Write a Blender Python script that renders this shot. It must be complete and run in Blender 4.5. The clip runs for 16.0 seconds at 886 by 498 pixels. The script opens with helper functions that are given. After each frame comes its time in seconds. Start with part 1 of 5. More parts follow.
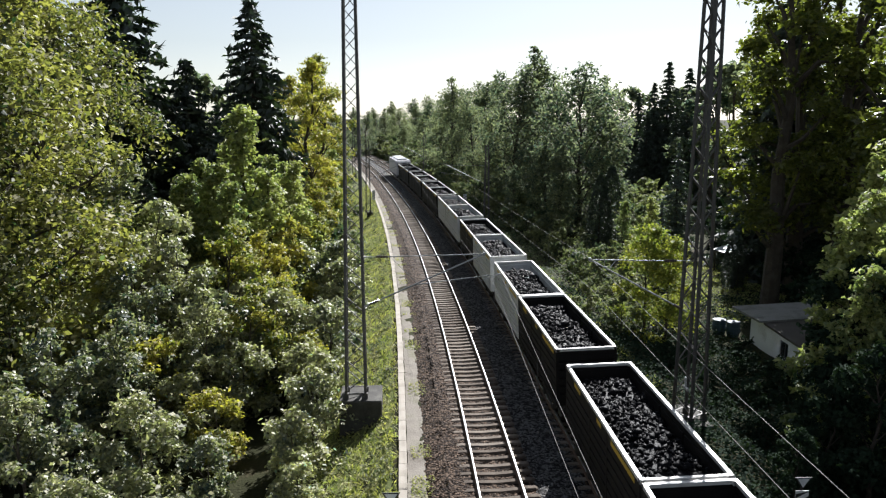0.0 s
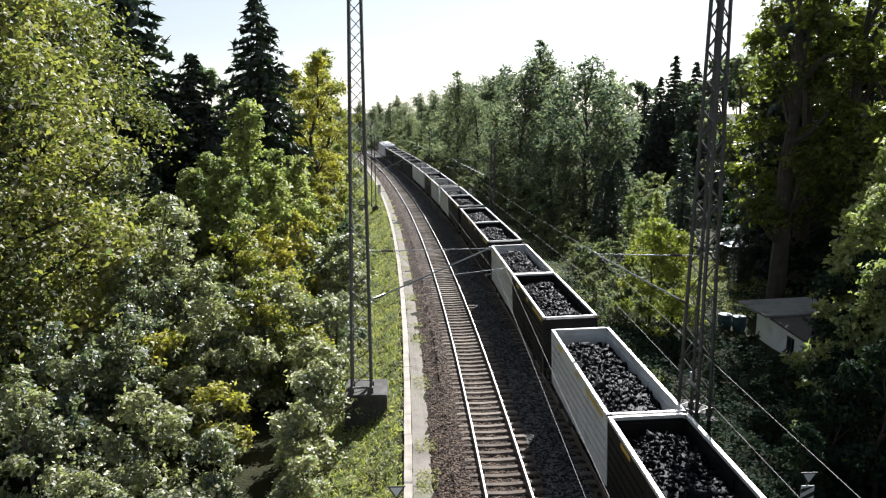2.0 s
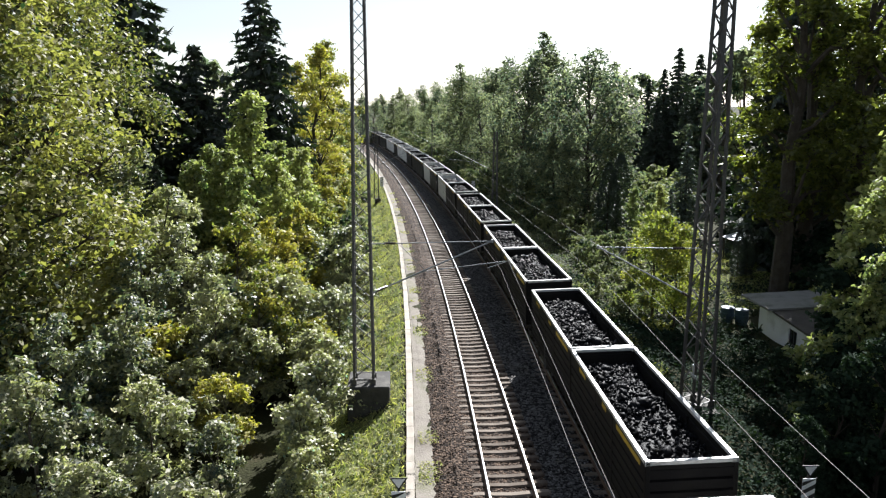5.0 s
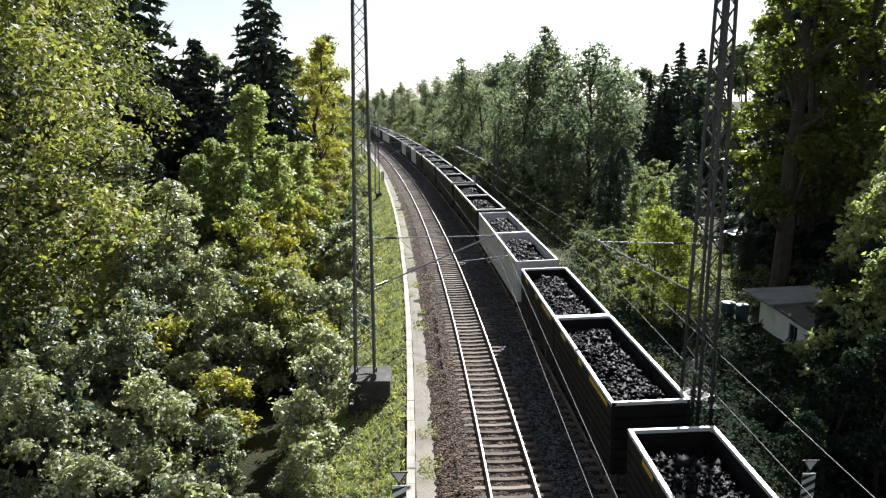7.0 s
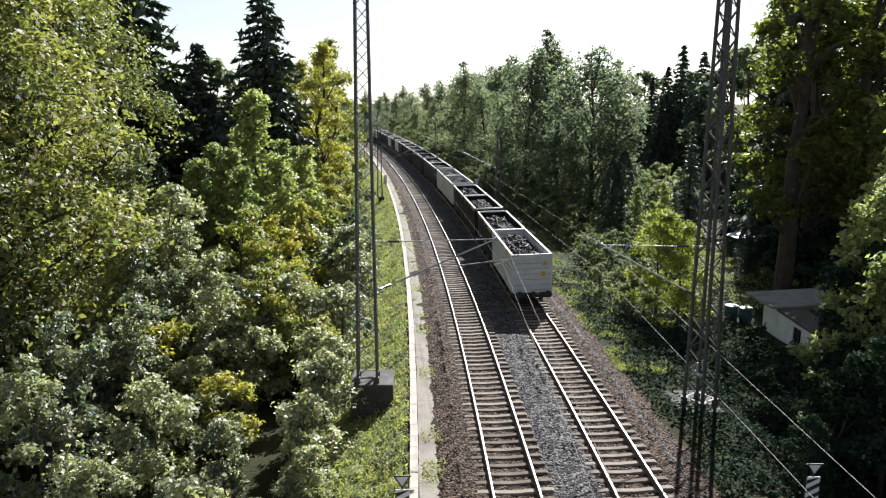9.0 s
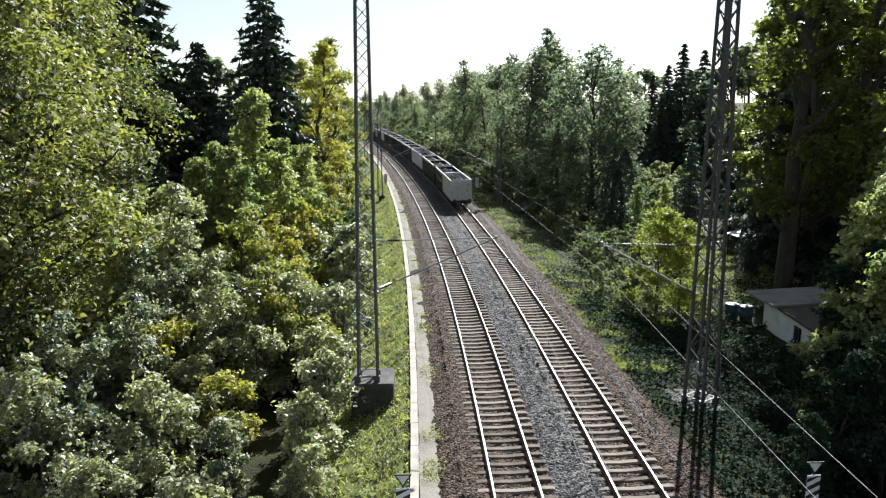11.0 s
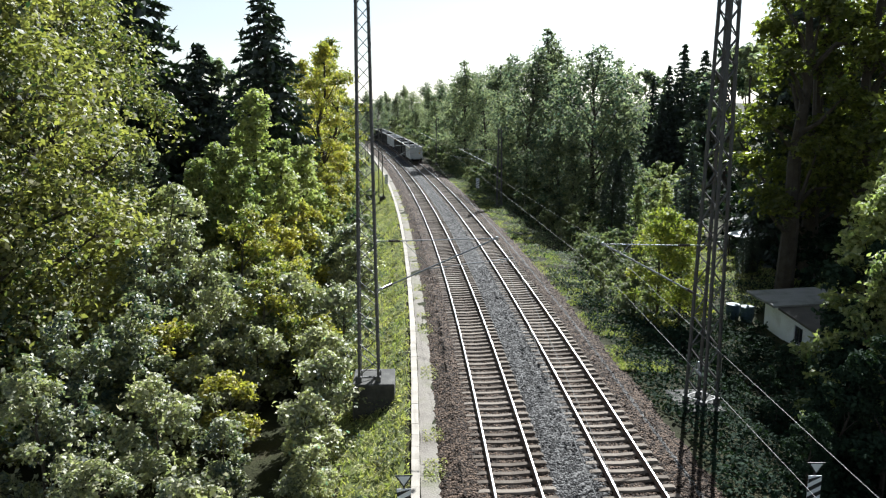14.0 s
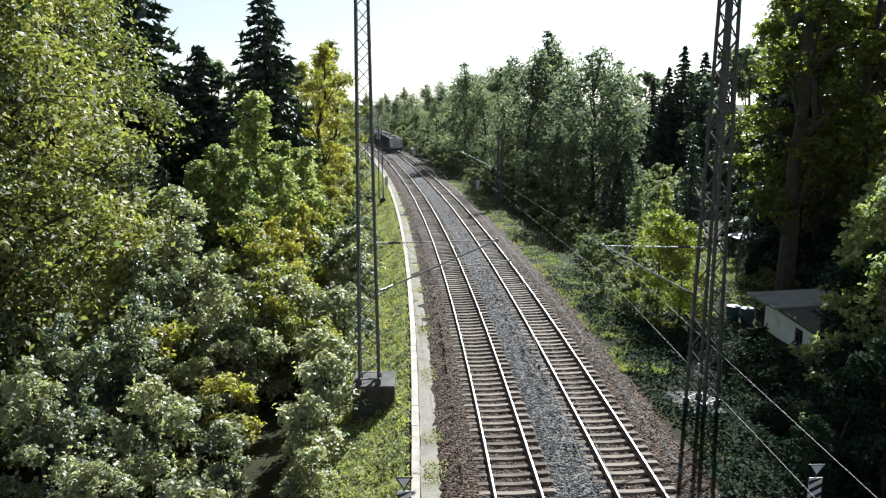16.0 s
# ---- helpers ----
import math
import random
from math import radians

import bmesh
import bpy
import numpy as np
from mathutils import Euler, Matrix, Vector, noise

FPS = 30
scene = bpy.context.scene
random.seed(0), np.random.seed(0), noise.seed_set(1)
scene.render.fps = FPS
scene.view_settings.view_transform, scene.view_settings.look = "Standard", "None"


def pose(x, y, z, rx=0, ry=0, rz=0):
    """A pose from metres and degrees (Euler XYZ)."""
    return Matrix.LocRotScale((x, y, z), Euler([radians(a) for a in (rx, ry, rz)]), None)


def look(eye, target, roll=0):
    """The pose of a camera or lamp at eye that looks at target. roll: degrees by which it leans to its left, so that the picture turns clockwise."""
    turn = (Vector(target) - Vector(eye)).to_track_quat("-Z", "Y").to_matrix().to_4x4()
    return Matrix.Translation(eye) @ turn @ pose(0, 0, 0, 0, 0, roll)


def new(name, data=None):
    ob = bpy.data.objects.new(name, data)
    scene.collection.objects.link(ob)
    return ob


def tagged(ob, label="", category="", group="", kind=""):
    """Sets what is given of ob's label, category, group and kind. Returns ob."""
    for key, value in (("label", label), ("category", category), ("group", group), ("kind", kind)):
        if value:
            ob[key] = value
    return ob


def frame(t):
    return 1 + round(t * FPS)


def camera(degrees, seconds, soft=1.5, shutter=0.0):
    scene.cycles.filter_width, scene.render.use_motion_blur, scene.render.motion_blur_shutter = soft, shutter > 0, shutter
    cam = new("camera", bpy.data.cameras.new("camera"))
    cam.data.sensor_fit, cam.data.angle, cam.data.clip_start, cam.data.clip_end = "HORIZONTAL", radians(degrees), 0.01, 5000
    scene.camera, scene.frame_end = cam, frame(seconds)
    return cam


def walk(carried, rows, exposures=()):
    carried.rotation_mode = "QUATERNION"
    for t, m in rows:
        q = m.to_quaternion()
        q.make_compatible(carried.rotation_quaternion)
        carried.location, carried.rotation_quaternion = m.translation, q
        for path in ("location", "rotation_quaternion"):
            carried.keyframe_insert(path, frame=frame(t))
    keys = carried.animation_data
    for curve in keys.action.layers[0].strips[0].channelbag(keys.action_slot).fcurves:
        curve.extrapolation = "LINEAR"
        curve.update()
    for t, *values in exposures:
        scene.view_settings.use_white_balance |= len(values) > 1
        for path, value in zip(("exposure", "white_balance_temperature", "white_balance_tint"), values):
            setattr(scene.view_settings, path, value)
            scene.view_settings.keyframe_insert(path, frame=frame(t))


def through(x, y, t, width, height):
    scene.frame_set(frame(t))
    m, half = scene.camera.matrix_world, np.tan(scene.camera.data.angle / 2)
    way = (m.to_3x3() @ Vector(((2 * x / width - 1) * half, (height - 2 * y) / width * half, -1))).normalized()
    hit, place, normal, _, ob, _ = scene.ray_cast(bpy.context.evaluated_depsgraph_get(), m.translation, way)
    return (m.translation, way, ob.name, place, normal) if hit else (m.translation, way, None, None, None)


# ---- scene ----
# ---- camera ----
cam = camera(61.37, 16.0, soft=1.25)


def eye(down, left, lean):
    """The standing camera on the bridge: degrees that it looks down, turns left and leans."""
    return pose(0, 0, 12.34, 90 - down, 0, left) @ pose(0, 0, 0, 0, 0, lean)


walk(cam, [
    (0, eye(10.05, -0.99, 0.13)),
    (0.5, eye(9.95, -1.07, 0.05)),
    (1, eye(10.18, -0.93, 0.09)),
    (1.5, eye(10.44, -0.64, 0.11)),
    (2, eye(10.49, -0.57, 0.11)),
    (2.5, eye(10.67, -0.52, 0.16)),
    (3, eye(10.81, -0.44, 0.17)),
    (3.5, eye(11.00, -0.37, 0.17)),
    (4, eye(10.93, -0.36, 0.18)),
    (6.5, eye(11.43, -0.37, 0.24)),
    (7, eye(11.48, -0.31, 0.26)),
    (7.5, eye(11.44, -0.26, 0.25)),
    (8, eye(11.31, -0.17, 0.17)),
    (8.5, eye(11.18, -0.12, 0.14)),
    (9, eye(11.21, -0.10, 0.11)),
    (11.5, eye(11.33, -0.07, 0.05)),
    (12, eye(11.35, -0.07, 0.05)),
    (12.5, eye(11.34, -0.07, 0.04)),
    (13, eye(11.35, -0.06, 0.04)),
    (13.5, eye(11.33, -0.03, 0.06)),
    (14, eye(11.26, -0.01, -0.00)),
    (14.5, eye(11.21, 0.01, 0.03)),
    (15, eye(11.19, 0.00, -0.03)),
    (15.5, eye(11.16, -0.00, -0.00)),
    (16, eye(11.12, -0.00, -0.03)),
], exposures=[(0, 1.12, 6130, 10), (1.5, 1.26, 6130, 10), (3.5, 1.42, 6130, 10), (9, 1.42, 6130, 10), (12, 1.40, 5930, 6), (16, 1.40, 5930, 6)])

# ---- world and sun ----
SUN_AZ, SUN_EL = 20.0, 35.0
world = bpy.data.worlds.new("sky")
scene.world = world
world.use_nodes = True
wn = world.node_tree
sky = wn.nodes.new("ShaderNodeTexSky")
sky.sky_type = "NISHITA"
sky.sun_disc = False
sky.sun_elevation, sky.sun_rotation = radians(SUN_EL), radians(SUN_AZ)
sky.air_density, sky.dust_density, sky.ozone_density = 1.0, 0.4, 0.6
wn.nodes["Background"].inputs["Strength"].default_value = 0.050
pallor = wn.nodes.new("ShaderNodeHueSaturation")
pallor.inputs["Saturation"].default_value, pallor.inputs["Value"].default_value = 0.45, 0.88
wn.links.new(sky.outputs[0], pallor.inputs["Color"])
wn.links.new(pallor.outputs[0], wn.nodes["Background"].inputs["Color"])
sun_data = bpy.data.lights.new("sun", "SUN")
sun_data.energy, sun_data.angle, sun_data.color = 5.0, radians(0.5), (1.0, 0.965, 0.92)
sun = new("sun", sun_data)
sun_way = Vector((math.sin(radians(SUN_AZ)) * math.cos(radians(SUN_EL)),
                  math.cos(radians(SUN_AZ)) * math.cos(radians(SUN_EL)), math.sin(radians(SUN_EL))))
sun.matrix_world = look(sun_way * 200, (0, 0, 0))

# ---- materials ----


def material(name, base, rough=0.8, metal=0.0, vary=(), scale=6.0, fine=60.0, bump=0.0, spec=0.5, island=False, obj_random=False):
    """A surface whose colour runs over base and the colours of vary, at two scales, with fine relief."""
    m = bpy.data.materials.new(name)
    m.use_nodes = True
    t, n, li = m.node_tree, m.node_tree.nodes, m.node_tree.links
    p = n["Principled BSDF"]
    p.inputs["Roughness"].default_value, p.inputs["Metallic"].default_value = rough, metal
    p.inputs["Specular IOR Level"].default_value = spec
    co = n.new("ShaderNodeTexCoord")
    big, small = n.new("ShaderNodeTexNoise"), n.new("ShaderNodeTexNoise")
    big.inputs["Scale"].default_value, small.inputs["Scale"].default_value = scale, fine
    big.inputs["Detail"].default_value, small.inputs["Detail"].default_value = 5, 3
    for k in (big, small):
        li.new(co.outputs["Object"], k.inputs["Vector"])
    mix = n.new("ShaderNodeMath")
    mix.operation = "MULTIPLY_ADD"
    li.new(small.outputs["Fac"], mix.inputs[0])
    mix.inputs[1].default_value = 0.45
    li.new(big.outputs["Fac"], mix.inputs[2])
    fac = mix.outputs[0]
    if island or obj_random:
        src = n.new("ShaderNodeNewGeometry") if island else n.new("ShaderNodeObjectInfo")
        add = n.new("ShaderNodeMath")
        add.operation = "MULTIPLY_ADD"
        li.new(src.outputs["Random Per Island" if island else "Random"], add.inputs[0])
        add.inputs[1].default_value = 0.55
        sub = n.new("ShaderNodeMath")
        sub.operation = "SUBTRACT"
        li.new(fac, sub.inputs[0])
        sub.inputs[1].default_value = 0.27
        li.new(sub.outputs[0], add.inputs[2])
        fac = add.outputs[0]
    ramp = n.new("ShaderNodeValToRGB")
    stops = [base, *vary]
    r = ramp.color_ramp
    for i, c in enumerate(stops):
        at_ = 0.42 + 0.62 * i / max(1, len(stops) - 1)
        e = r.elements[i] if i < 2 else r.elements.new(at_)
        e.position, e.color = min(at_, 1), (*c, 1)
    if len(stops) == 1:
        r.elements[1].position, r.elements[1].color = 1, (*[v * 0.75 for v in base], 1)
    li.new(fac, ramp.inputs[0])
    li.new(ramp.outputs[0], p.inputs["Base Color"])
    if bump:
        b = n.new("ShaderNodeBump")
        b.inputs["Strength"].default_value, b.inputs["Distance"].default_value = 1.0, bump
        li.new(small.outputs["Fac"], b.inputs["Height"])
        li.new(b.outputs[0], p.inputs["Normal"])
    return m


def ballast_material(name, dark, mid, pale, size):
    """Crushed stone: cells of stone size, each of its own shade, with gaps between."""
    m = bpy.data.materials.new(name)
    m.use_nodes = True
    n, li = m.node_tree.nodes, m.node_tree.links
    p = n["Principled BSDF"]
    p.inputs["Roughness"].default_value = 0.85
    p.inputs["Specular IOR Level"].default_value = 0.12
    co = n.new("ShaderNodeTexCoord")
    cell, patch = n.new("ShaderNodeTexVoronoi"), n.new("ShaderNodeTexNoise")
    cell.inputs["Scale"].default_value, patch.inputs["Scale"].default_value = 1 / size, 0.7
    patch.inputs["Detail"].default_value = 5
    li.new(co.outputs["Object"], cell.inputs["Vector"])
    li.new(co.outputs["Object"], patch.inputs["Vector"])
    sep = n.new("ShaderNodeSeparateColor")
    li.new(cell.outputs["Color"], sep.inputs[0])
    add = n.new("ShaderNodeMath")
    add.operation = "MULTIPLY_ADD"
    li.new(patch.outputs["Fac"], add.inputs[0])
    add.inputs[1].default_value = 0.5
    li.new(sep.outputs[0], add.inputs[2])
    ramp = n.new("ShaderNodeValToRGB")
    r = ramp.color_ramp
    r.elements[0].position, r.elements[0].color = 0.15, (*dark, 1)
    r.elements[1].position, r.elements[1].color = 1.0, (*pale, 1)
    e = r.elements.new(0.75)
    e.color = (*mid, 1)
    li.new(add.outputs[0], ramp.inputs[0])
    li.new(ramp.outputs[0], p.inputs["Base Color"])
    b = n.new("ShaderNodeBump")
    b.invert = True
    b.inputs["Strength"].default_value, b.inputs["Distance"].default_value = 1.0, size * 0.9
    li.new(cell.outputs["Distance"], b.inputs["Height"])
    li.new(b.outputs[0], p.inputs["Normal"])
    return m


def leaf_material(name, colours, through=0.45, rough=0.5, spread=0.9, sheen=0.9, blue=0.6, wax=0.0):
    """Leaves: each one its own green, some light passing through, a waxy sheen."""
    m = bpy.data.materials.new(name)
    m.use_nodes = True
    n, li = m.node_tree.nodes, m.node_tree.links
    p = n["Principled BSDF"]
    p.inputs["Roughness"].default_value = rough
    p.inputs["Specular IOR Level"].default_value = sheen
    p.inputs["Coat Weight"].default_value, p.inputs["Coat Roughness"].default_value = wax, 0.62
    geo, obj, co = n.new("ShaderNodeNewGeometry"), n.new("ShaderNodeObjectInfo"), n.new("ShaderNodeTexCoord")
    patch = n.new("ShaderNodeTexNoise")
    patch.inputs["Scale"].default_value = 0.6
    li.new(co.outputs["Object"], patch.inputs["Vector"])
    a, b = n.new("ShaderNodeMath"), n.new("ShaderNodeMath")
    a.operation = b.operation = "MULTIPLY_ADD"
    li.new(geo.outputs["Random Per Island"], a.inputs[0])
    a.inputs[1].default_value = 0.5 * spread
    li.new(patch.outputs["Fac"], a.inputs[2])
    li.new(obj.outputs["Random"], b.inputs[0])
    b.inputs[1].default_value = 0.35 * spread
    li.new(a.outputs[0], b.inputs[2])
    ramp = n.new("ShaderNodeValToRGB")
    for i, c in enumerate(colours):
        e = ramp.color_ramp.elements[i] if i < 2 else ramp.color_ramp.elements.new(0.5)
        e.position, e.color = 0.36 + 0.56 * i / (len(colours) - 1), (*c, 1)
    shrink = n.new("ShaderNodeMath")
    shrink.operation = "MULTIPLY"
    li.new(b.outputs[0], shrink.inputs[0])
    shrink.inputs[1].default_value = 0.70
    li.new(shrink.outputs[0], ramp.inputs[0])
    li.new(ramp.outputs[0], p.inputs["Base Color"])
    tr = n.new("ShaderNodeBsdfTranslucent")
    warm = n.new("ShaderNodeMix")
    warm.data_type, warm.blend_type = "RGBA", "MULTIPLY"
    warm.inputs["Factor"].default_value = 1.0
    li.new(ramp.outputs[0], warm.inputs[6])
    warm.inputs[7].default_value = (1.35, 1.6, blue, 1)
    li.new(warm.outputs[2], tr.inputs["Color"])
    mix = n.new("ShaderNodeMixShader")
    mix.inputs[0].default_value = through
    li.new(p.outputs[0], mix.inputs[1])
    li.new(tr.outputs[0], mix.inputs[2])
    li.new(mix.outputs[0], n["Material Output"].inputs["Surface"])
    return m


M_SOIL = material("soil_and_grass", (0.020, 0.019, 0.011), 0.95, vary=((0.034, 0.036, 0.016), (0.062, 0.048, 0.030)), scale=0.35, fine=9, bump=0.06, spec=0.08)
M_VERGE = material("mown_verge", (0.075, 0.095, 0.035), 0.95, vary=((0.14, 0.16, 0.06), (0.22, 0.20, 0.10)), scale=1.1, fine=12, bump=0.05, spec=0.1)
M_BALLAST_BROWN = ballast_material("rusty_ballast", (0.006, 0.004, 0.003), (0.031, 0.020, 0.0135), (0.122, 0.084, 0.060), 0.085)
M_BALLAST_GREY = ballast_material("grey_ballast", (0.009, 0.008, 0.008), (0.036, 0.034, 0.033), (0.150, 0.144, 0.140), 0.085)
M_STONE_BROWN = material("brown_stones", (0.020, 0.013, 0.009), 0.85, vary=((0.055, 0.038, 0.028), (0.155, 0.112, 0.084)), scale=1.2, fine=30, island=True, spec=0.15)
M_STONE_GREY = material("grey_stones", (0.030, 0.028, 0.027), 0.85, vary=((0.080, 0.076, 0.073), (0.23, 0.22, 0.212)), scale=1.2, fine=30, island=True, spec=0.15)
M_PATH = material("trodden_gravel", (0.17, 0.15, 0.128), 0.95, vary=((0.26, 0.235, 0.205), (0.15, 0.15, 0.09)), scale=0.9, fine=14, bump=0.03, spec=0.1)
M_SLAB = material("pale_concrete_slab", (0.31, 0.275, 0.23), 0.85, vary=((0.38, 0.34, 0.29), (0.28, 0.25, 0.205)), scale=0.8, fine=20, bump=0.006, obj_random=True)
# Weathered, and darkened further: the foundations' shade is put into the colour.
M_CONCRETE = material("weathered_shaded_concrete", (0.022, 0.021, 0.019), 0.9, vary=((0.06, 0.056, 0.05), (0.12, 0.115, 0.10)), scale=1.4, fine=18, bump=0.01)
M_SLEEPER = material("dusty_concrete_sleeper", (0.075, 0.058, 0.045), 0.9, vary=((0.145, 0.118, 0.095), (0.235, 0.198, 0.162)), scale=1.5, fine=25, bump=0.006, spec=0.2, obj_random=True)
M_RAIL_TOP = material("polished_rail_head", (0.42, 0.42, 0.42), 0.36, 1.0, vary=((0.52, 0.52, 0.52),), scale=2, fine=40)
M_RUST = material("rusty_rail_steel", (0.075, 0.045, 0.032), 0.75, 0.2, vary=((0.13, 0.075, 0.05),), scale=5, fine=60)
M_MAST = material("grey_painted_steel", (0.055, 0.055, 0.055), 0.65, 0.2, vary=((0.085, 0.083, 0.08), (0.075, 0.06, 0.05)), scale=2, fine=30)
M_ZINC = material("galvanised_tube", (0.24, 0.25, 0.26), 0.55, 0.4, vary=((0.33, 0.34, 0.35),), scale=3, fine=40)
M_WIRE = material("copper_contact_wire", (0.16, 0.155, 0.15), 0.7, 0.2, scale=3, fine=30)
M_INSULATOR = material("brown_insulator", (0.05, 0.03, 0.025), 0.3, scale=5, fine=30)
M_LIGHT_PAINT = material("light_grey_container_paint", (0.42, 0.43, 0.44), 0.6, vary=((0.54, 0.55, 0.55), (0.30, 0.30, 0.285)), scale=0.9, fine=14)
M_DARK_PAINT = material("dark_brown_container_paint", (0.007, 0.0065, 0.007), 0.65, vary=((0.012, 0.011, 0.0105), (0.021, 0.018, 0.015)), scale=0.9, fine=14, spec=0.1)
M_RIM = material("pale_rim_steel", (0.46, 0.45, 0.44), 0.5, 0.15, vary=((0.58, 0.57, 0.55), (0.34, 0.32, 0.29)), scale=2, fine=20)
M_YELLOW = material("yellow_marking", (0.55, 0.36, 0.02), 0.6, vary=((0.42, 0.27, 0.02),), scale=3, fine=30)
M_BLACK = material("black_paint", (0.015, 0.015, 0.016), 0.6, vary=((0.025, 0.025, 0.025),), scale=3, fine=30)
M_WHITE = material("white_sign_paint", (0.84, 0.85, 0.87), 0.5, vary=((0.76, 0.77, 0.79),), scale=3, fine=30)
M_COAL = material("black_coal", (0.004, 0.004, 0.005), 0.55, vary=((0.0075, 0.0075, 0.0085), (0.014, 0.014, 0.0165)), scale=2, fine=25, bump=0.02, island=True, spec=0.09)
M_CHASSIS = material("dirty_wagon_underframe", (0.02, 0.018, 0.016), 0.8, 0.2, vary=((0.04, 0.034, 0.028),), scale=3, fine=25)
M_WHEEL = material("worn_wheel_steel", (0.10, 0.09, 0.085), 0.5, 0.7, vary=((0.16, 0.15, 0.14),), scale=4, fine=30)
M_BARK = material("dark_bark", (0.030, 0.024, 0.018), 0.95, vary=((0.06, 0.048, 0.036), (0.085, 0.075, 0.06)), scale=2.5, fine=14, bump=0.03)
M_WALL = material("white_lime_render", (0.78, 0.79, 0.80), 0.9, vary=((0.84, 0.85, 0.85), (0.55, 0.54, 0.51)), scale=0.8, fine=18, bump=0.006)
# Roof felt in two tones: sunlight is put into the grey, shade into the dark.
M_ROOF = material("sunlit_roofing_felt", (0.15, 0.145, 0.135), 0.85, vary=((0.24, 0.235, 0.22), (0.10, 0.10, 0.085)), scale=0.9, fine=16, bump=0.01)
M_ROOF_SHADED = material("shaded_roofing_felt", (0.04, 0.035, 0.03), 0.85, vary=((0.07, 0.06, 0.05), (0.09, 0.085, 0.06)), scale=0.9, fine=16, bump=0.01)
M_WHITE_ROOF = material("white_sheet_roof", (0.62, 0.63, 0.64), 0.5, vary=((0.72, 0.73, 0.74),), scale=1, fine=12)
M_GLASS = material("dark_window_glass", (0.02, 0.023, 0.027), 0.08, vary=((0.03, 0.033, 0.036),), scale=2, fine=10)
M_BARREL = material("blue_plastic_barrel", (0.035, 0.065, 0.085), 0.65, vary=((0.05, 0.085, 0.11),), scale=2, fine=20)
M_LOCO = material("pale_grey_loco_paint", (0.46, 0.45, 0.48), 0.4, vary=((0.55, 0.54, 0.56),), scale=1, fine=12)
M_LOCO_DARK = material("dark_loco_paint", (0.05, 0.045, 0.07), 0.45, vary=((0.08, 0.075, 0.1),), scale=1, fine=12)

L_SHRUB = leaf_material("shrub_leaves", ((0.025, 0.057, 0.041), (0.131, 0.228, 0.177), (0.314, 0.445, 0.370), (0.524, 0.479, 0.228)), through=0.36, rough=0.58, sheen=1.0, blue=1.1, wax=0.7)
L_OAK = leaf_material("oak_leaves", ((0.024, 0.050, 0.022), (0.090, 0.148, 0.070), (0.195, 0.262, 0.125), (0.40, 0.35, 0.11)), through=0.38, rough=0.62, sheen=0.8, blue=0.85, wax=0.2)
L_YELLOW = leaf_material("turning_leaves", ((0.066, 0.114, 0.048), (0.162, 0.234, 0.090), (0.300, 0.336, 0.120), (0.528, 0.420, 0.108)), through=0.4, rough=0.6, sheen=0.5)
L_LIME = leaf_material("bright_yellow_green_leaves", ((0.09, 0.14, 0.04), (0.18, 0.23, 0.08), (0.31, 0.335, 0.11), (0.46, 0.40, 0.11)), through=0.5, rough=0.6, sheen=0.4)
L_BIRCH = leaf_material("birch_leaves", ((0.072, 0.120, 0.054), (0.180, 0.258, 0.114), (0.324, 0.396, 0.180), (0.480, 0.456, 0.180)), through=0.4, rough=0.6, sheen=0.5, blue=0.95)
# Distance haze is put into these paler, bluer leaf colours.
L_FAR = leaf_material("hazy_woodland_leaves", ((0.046, 0.074, 0.062), (0.110, 0.152, 0.122), (0.19, 0.235, 0.175), (0.32, 0.31, 0.17)), through=0.48, rough=0.75, sheen=0.3, blue=1.2)
L_NEEDLE = leaf_material("dark_spruce_needles", ((0.014, 0.026, 0.018), (0.026, 0.044, 0.029), (0.045, 0.066, 0.042)), through=0.15, rough=0.6)
# Tall trees' leaves: their backlit, shaded side is put into the darker green.
L_DARK = leaf_material("dark_shade_leaves", ((0.032, 0.053, 0.021), (0.072, 0.104, 0.036), (0.120, 0.148, 0.048), (0.208, 0.200, 0.056)), through=0.52, rough=0.5, sheen=0.5)
# The right bank's shade is put into this near-black leaf colour.
L_SHADED = leaf_material("shade_darkened_leaves", ((0.010, 0.022, 0.014), (0.022, 0.040, 0.025), (0.045, 0.068, 0.042)), through=0.12, rough=0.85, sheen=0.05)
# Lit counterpart of the darkened bank leaves; sunlight is put into the pale green.
L_SUNLIT = leaf_material("sunlit_pale_leaves", ((0.040, 0.066, 0.044), (0.095, 0.135, 0.082), (0.18, 0.225, 0.135), (0.30, 0.29, 0.15)), through=0.40, rough=0.75, sheen=0.3, blue=0.95)
L_BLUE = leaf_material("blue_spruce_needles", ((0.040, 0.060, 0.060), (0.062, 0.085, 0.085), (0.09, 0.115, 0.112)), through=0.2, rough=0.6)
L_GRASS = leaf_material("grass_blades", ((0.17, 0.22, 0.08), (0.27, 0.32, 0.13), (0.38, 0.38, 0.17), (0.50, 0.43, 0.22)), through=0.4, rough=0.7, sheen=0.3)

# ---- the line of the track ----
STEP = 0.5
S = np.arange(-200, 760, STEP)
_k = np.clip(np.where(S < 0, 0.0012516, 0.0012516 - 5.0685e-6 * S), 0.0004, None)
_h = np.concatenate([[0], np.cumsum(_k[:-1] * STEP)])
_h += 0.00824 - np.interp(0, S, _h)
_x = np.concatenate([[0], np.cumsum(-np.sin(_h[:-1]) * STEP)])
_y = np.concatenate([[0], np.cumsum(np.cos(_h[:-1]) * STEP)])
_x += 2.883 - np.interp(0, S, _x)
_y -= np.interp(0, S, _y)
TRACK_GAP, CANT = 3.95, 0.05


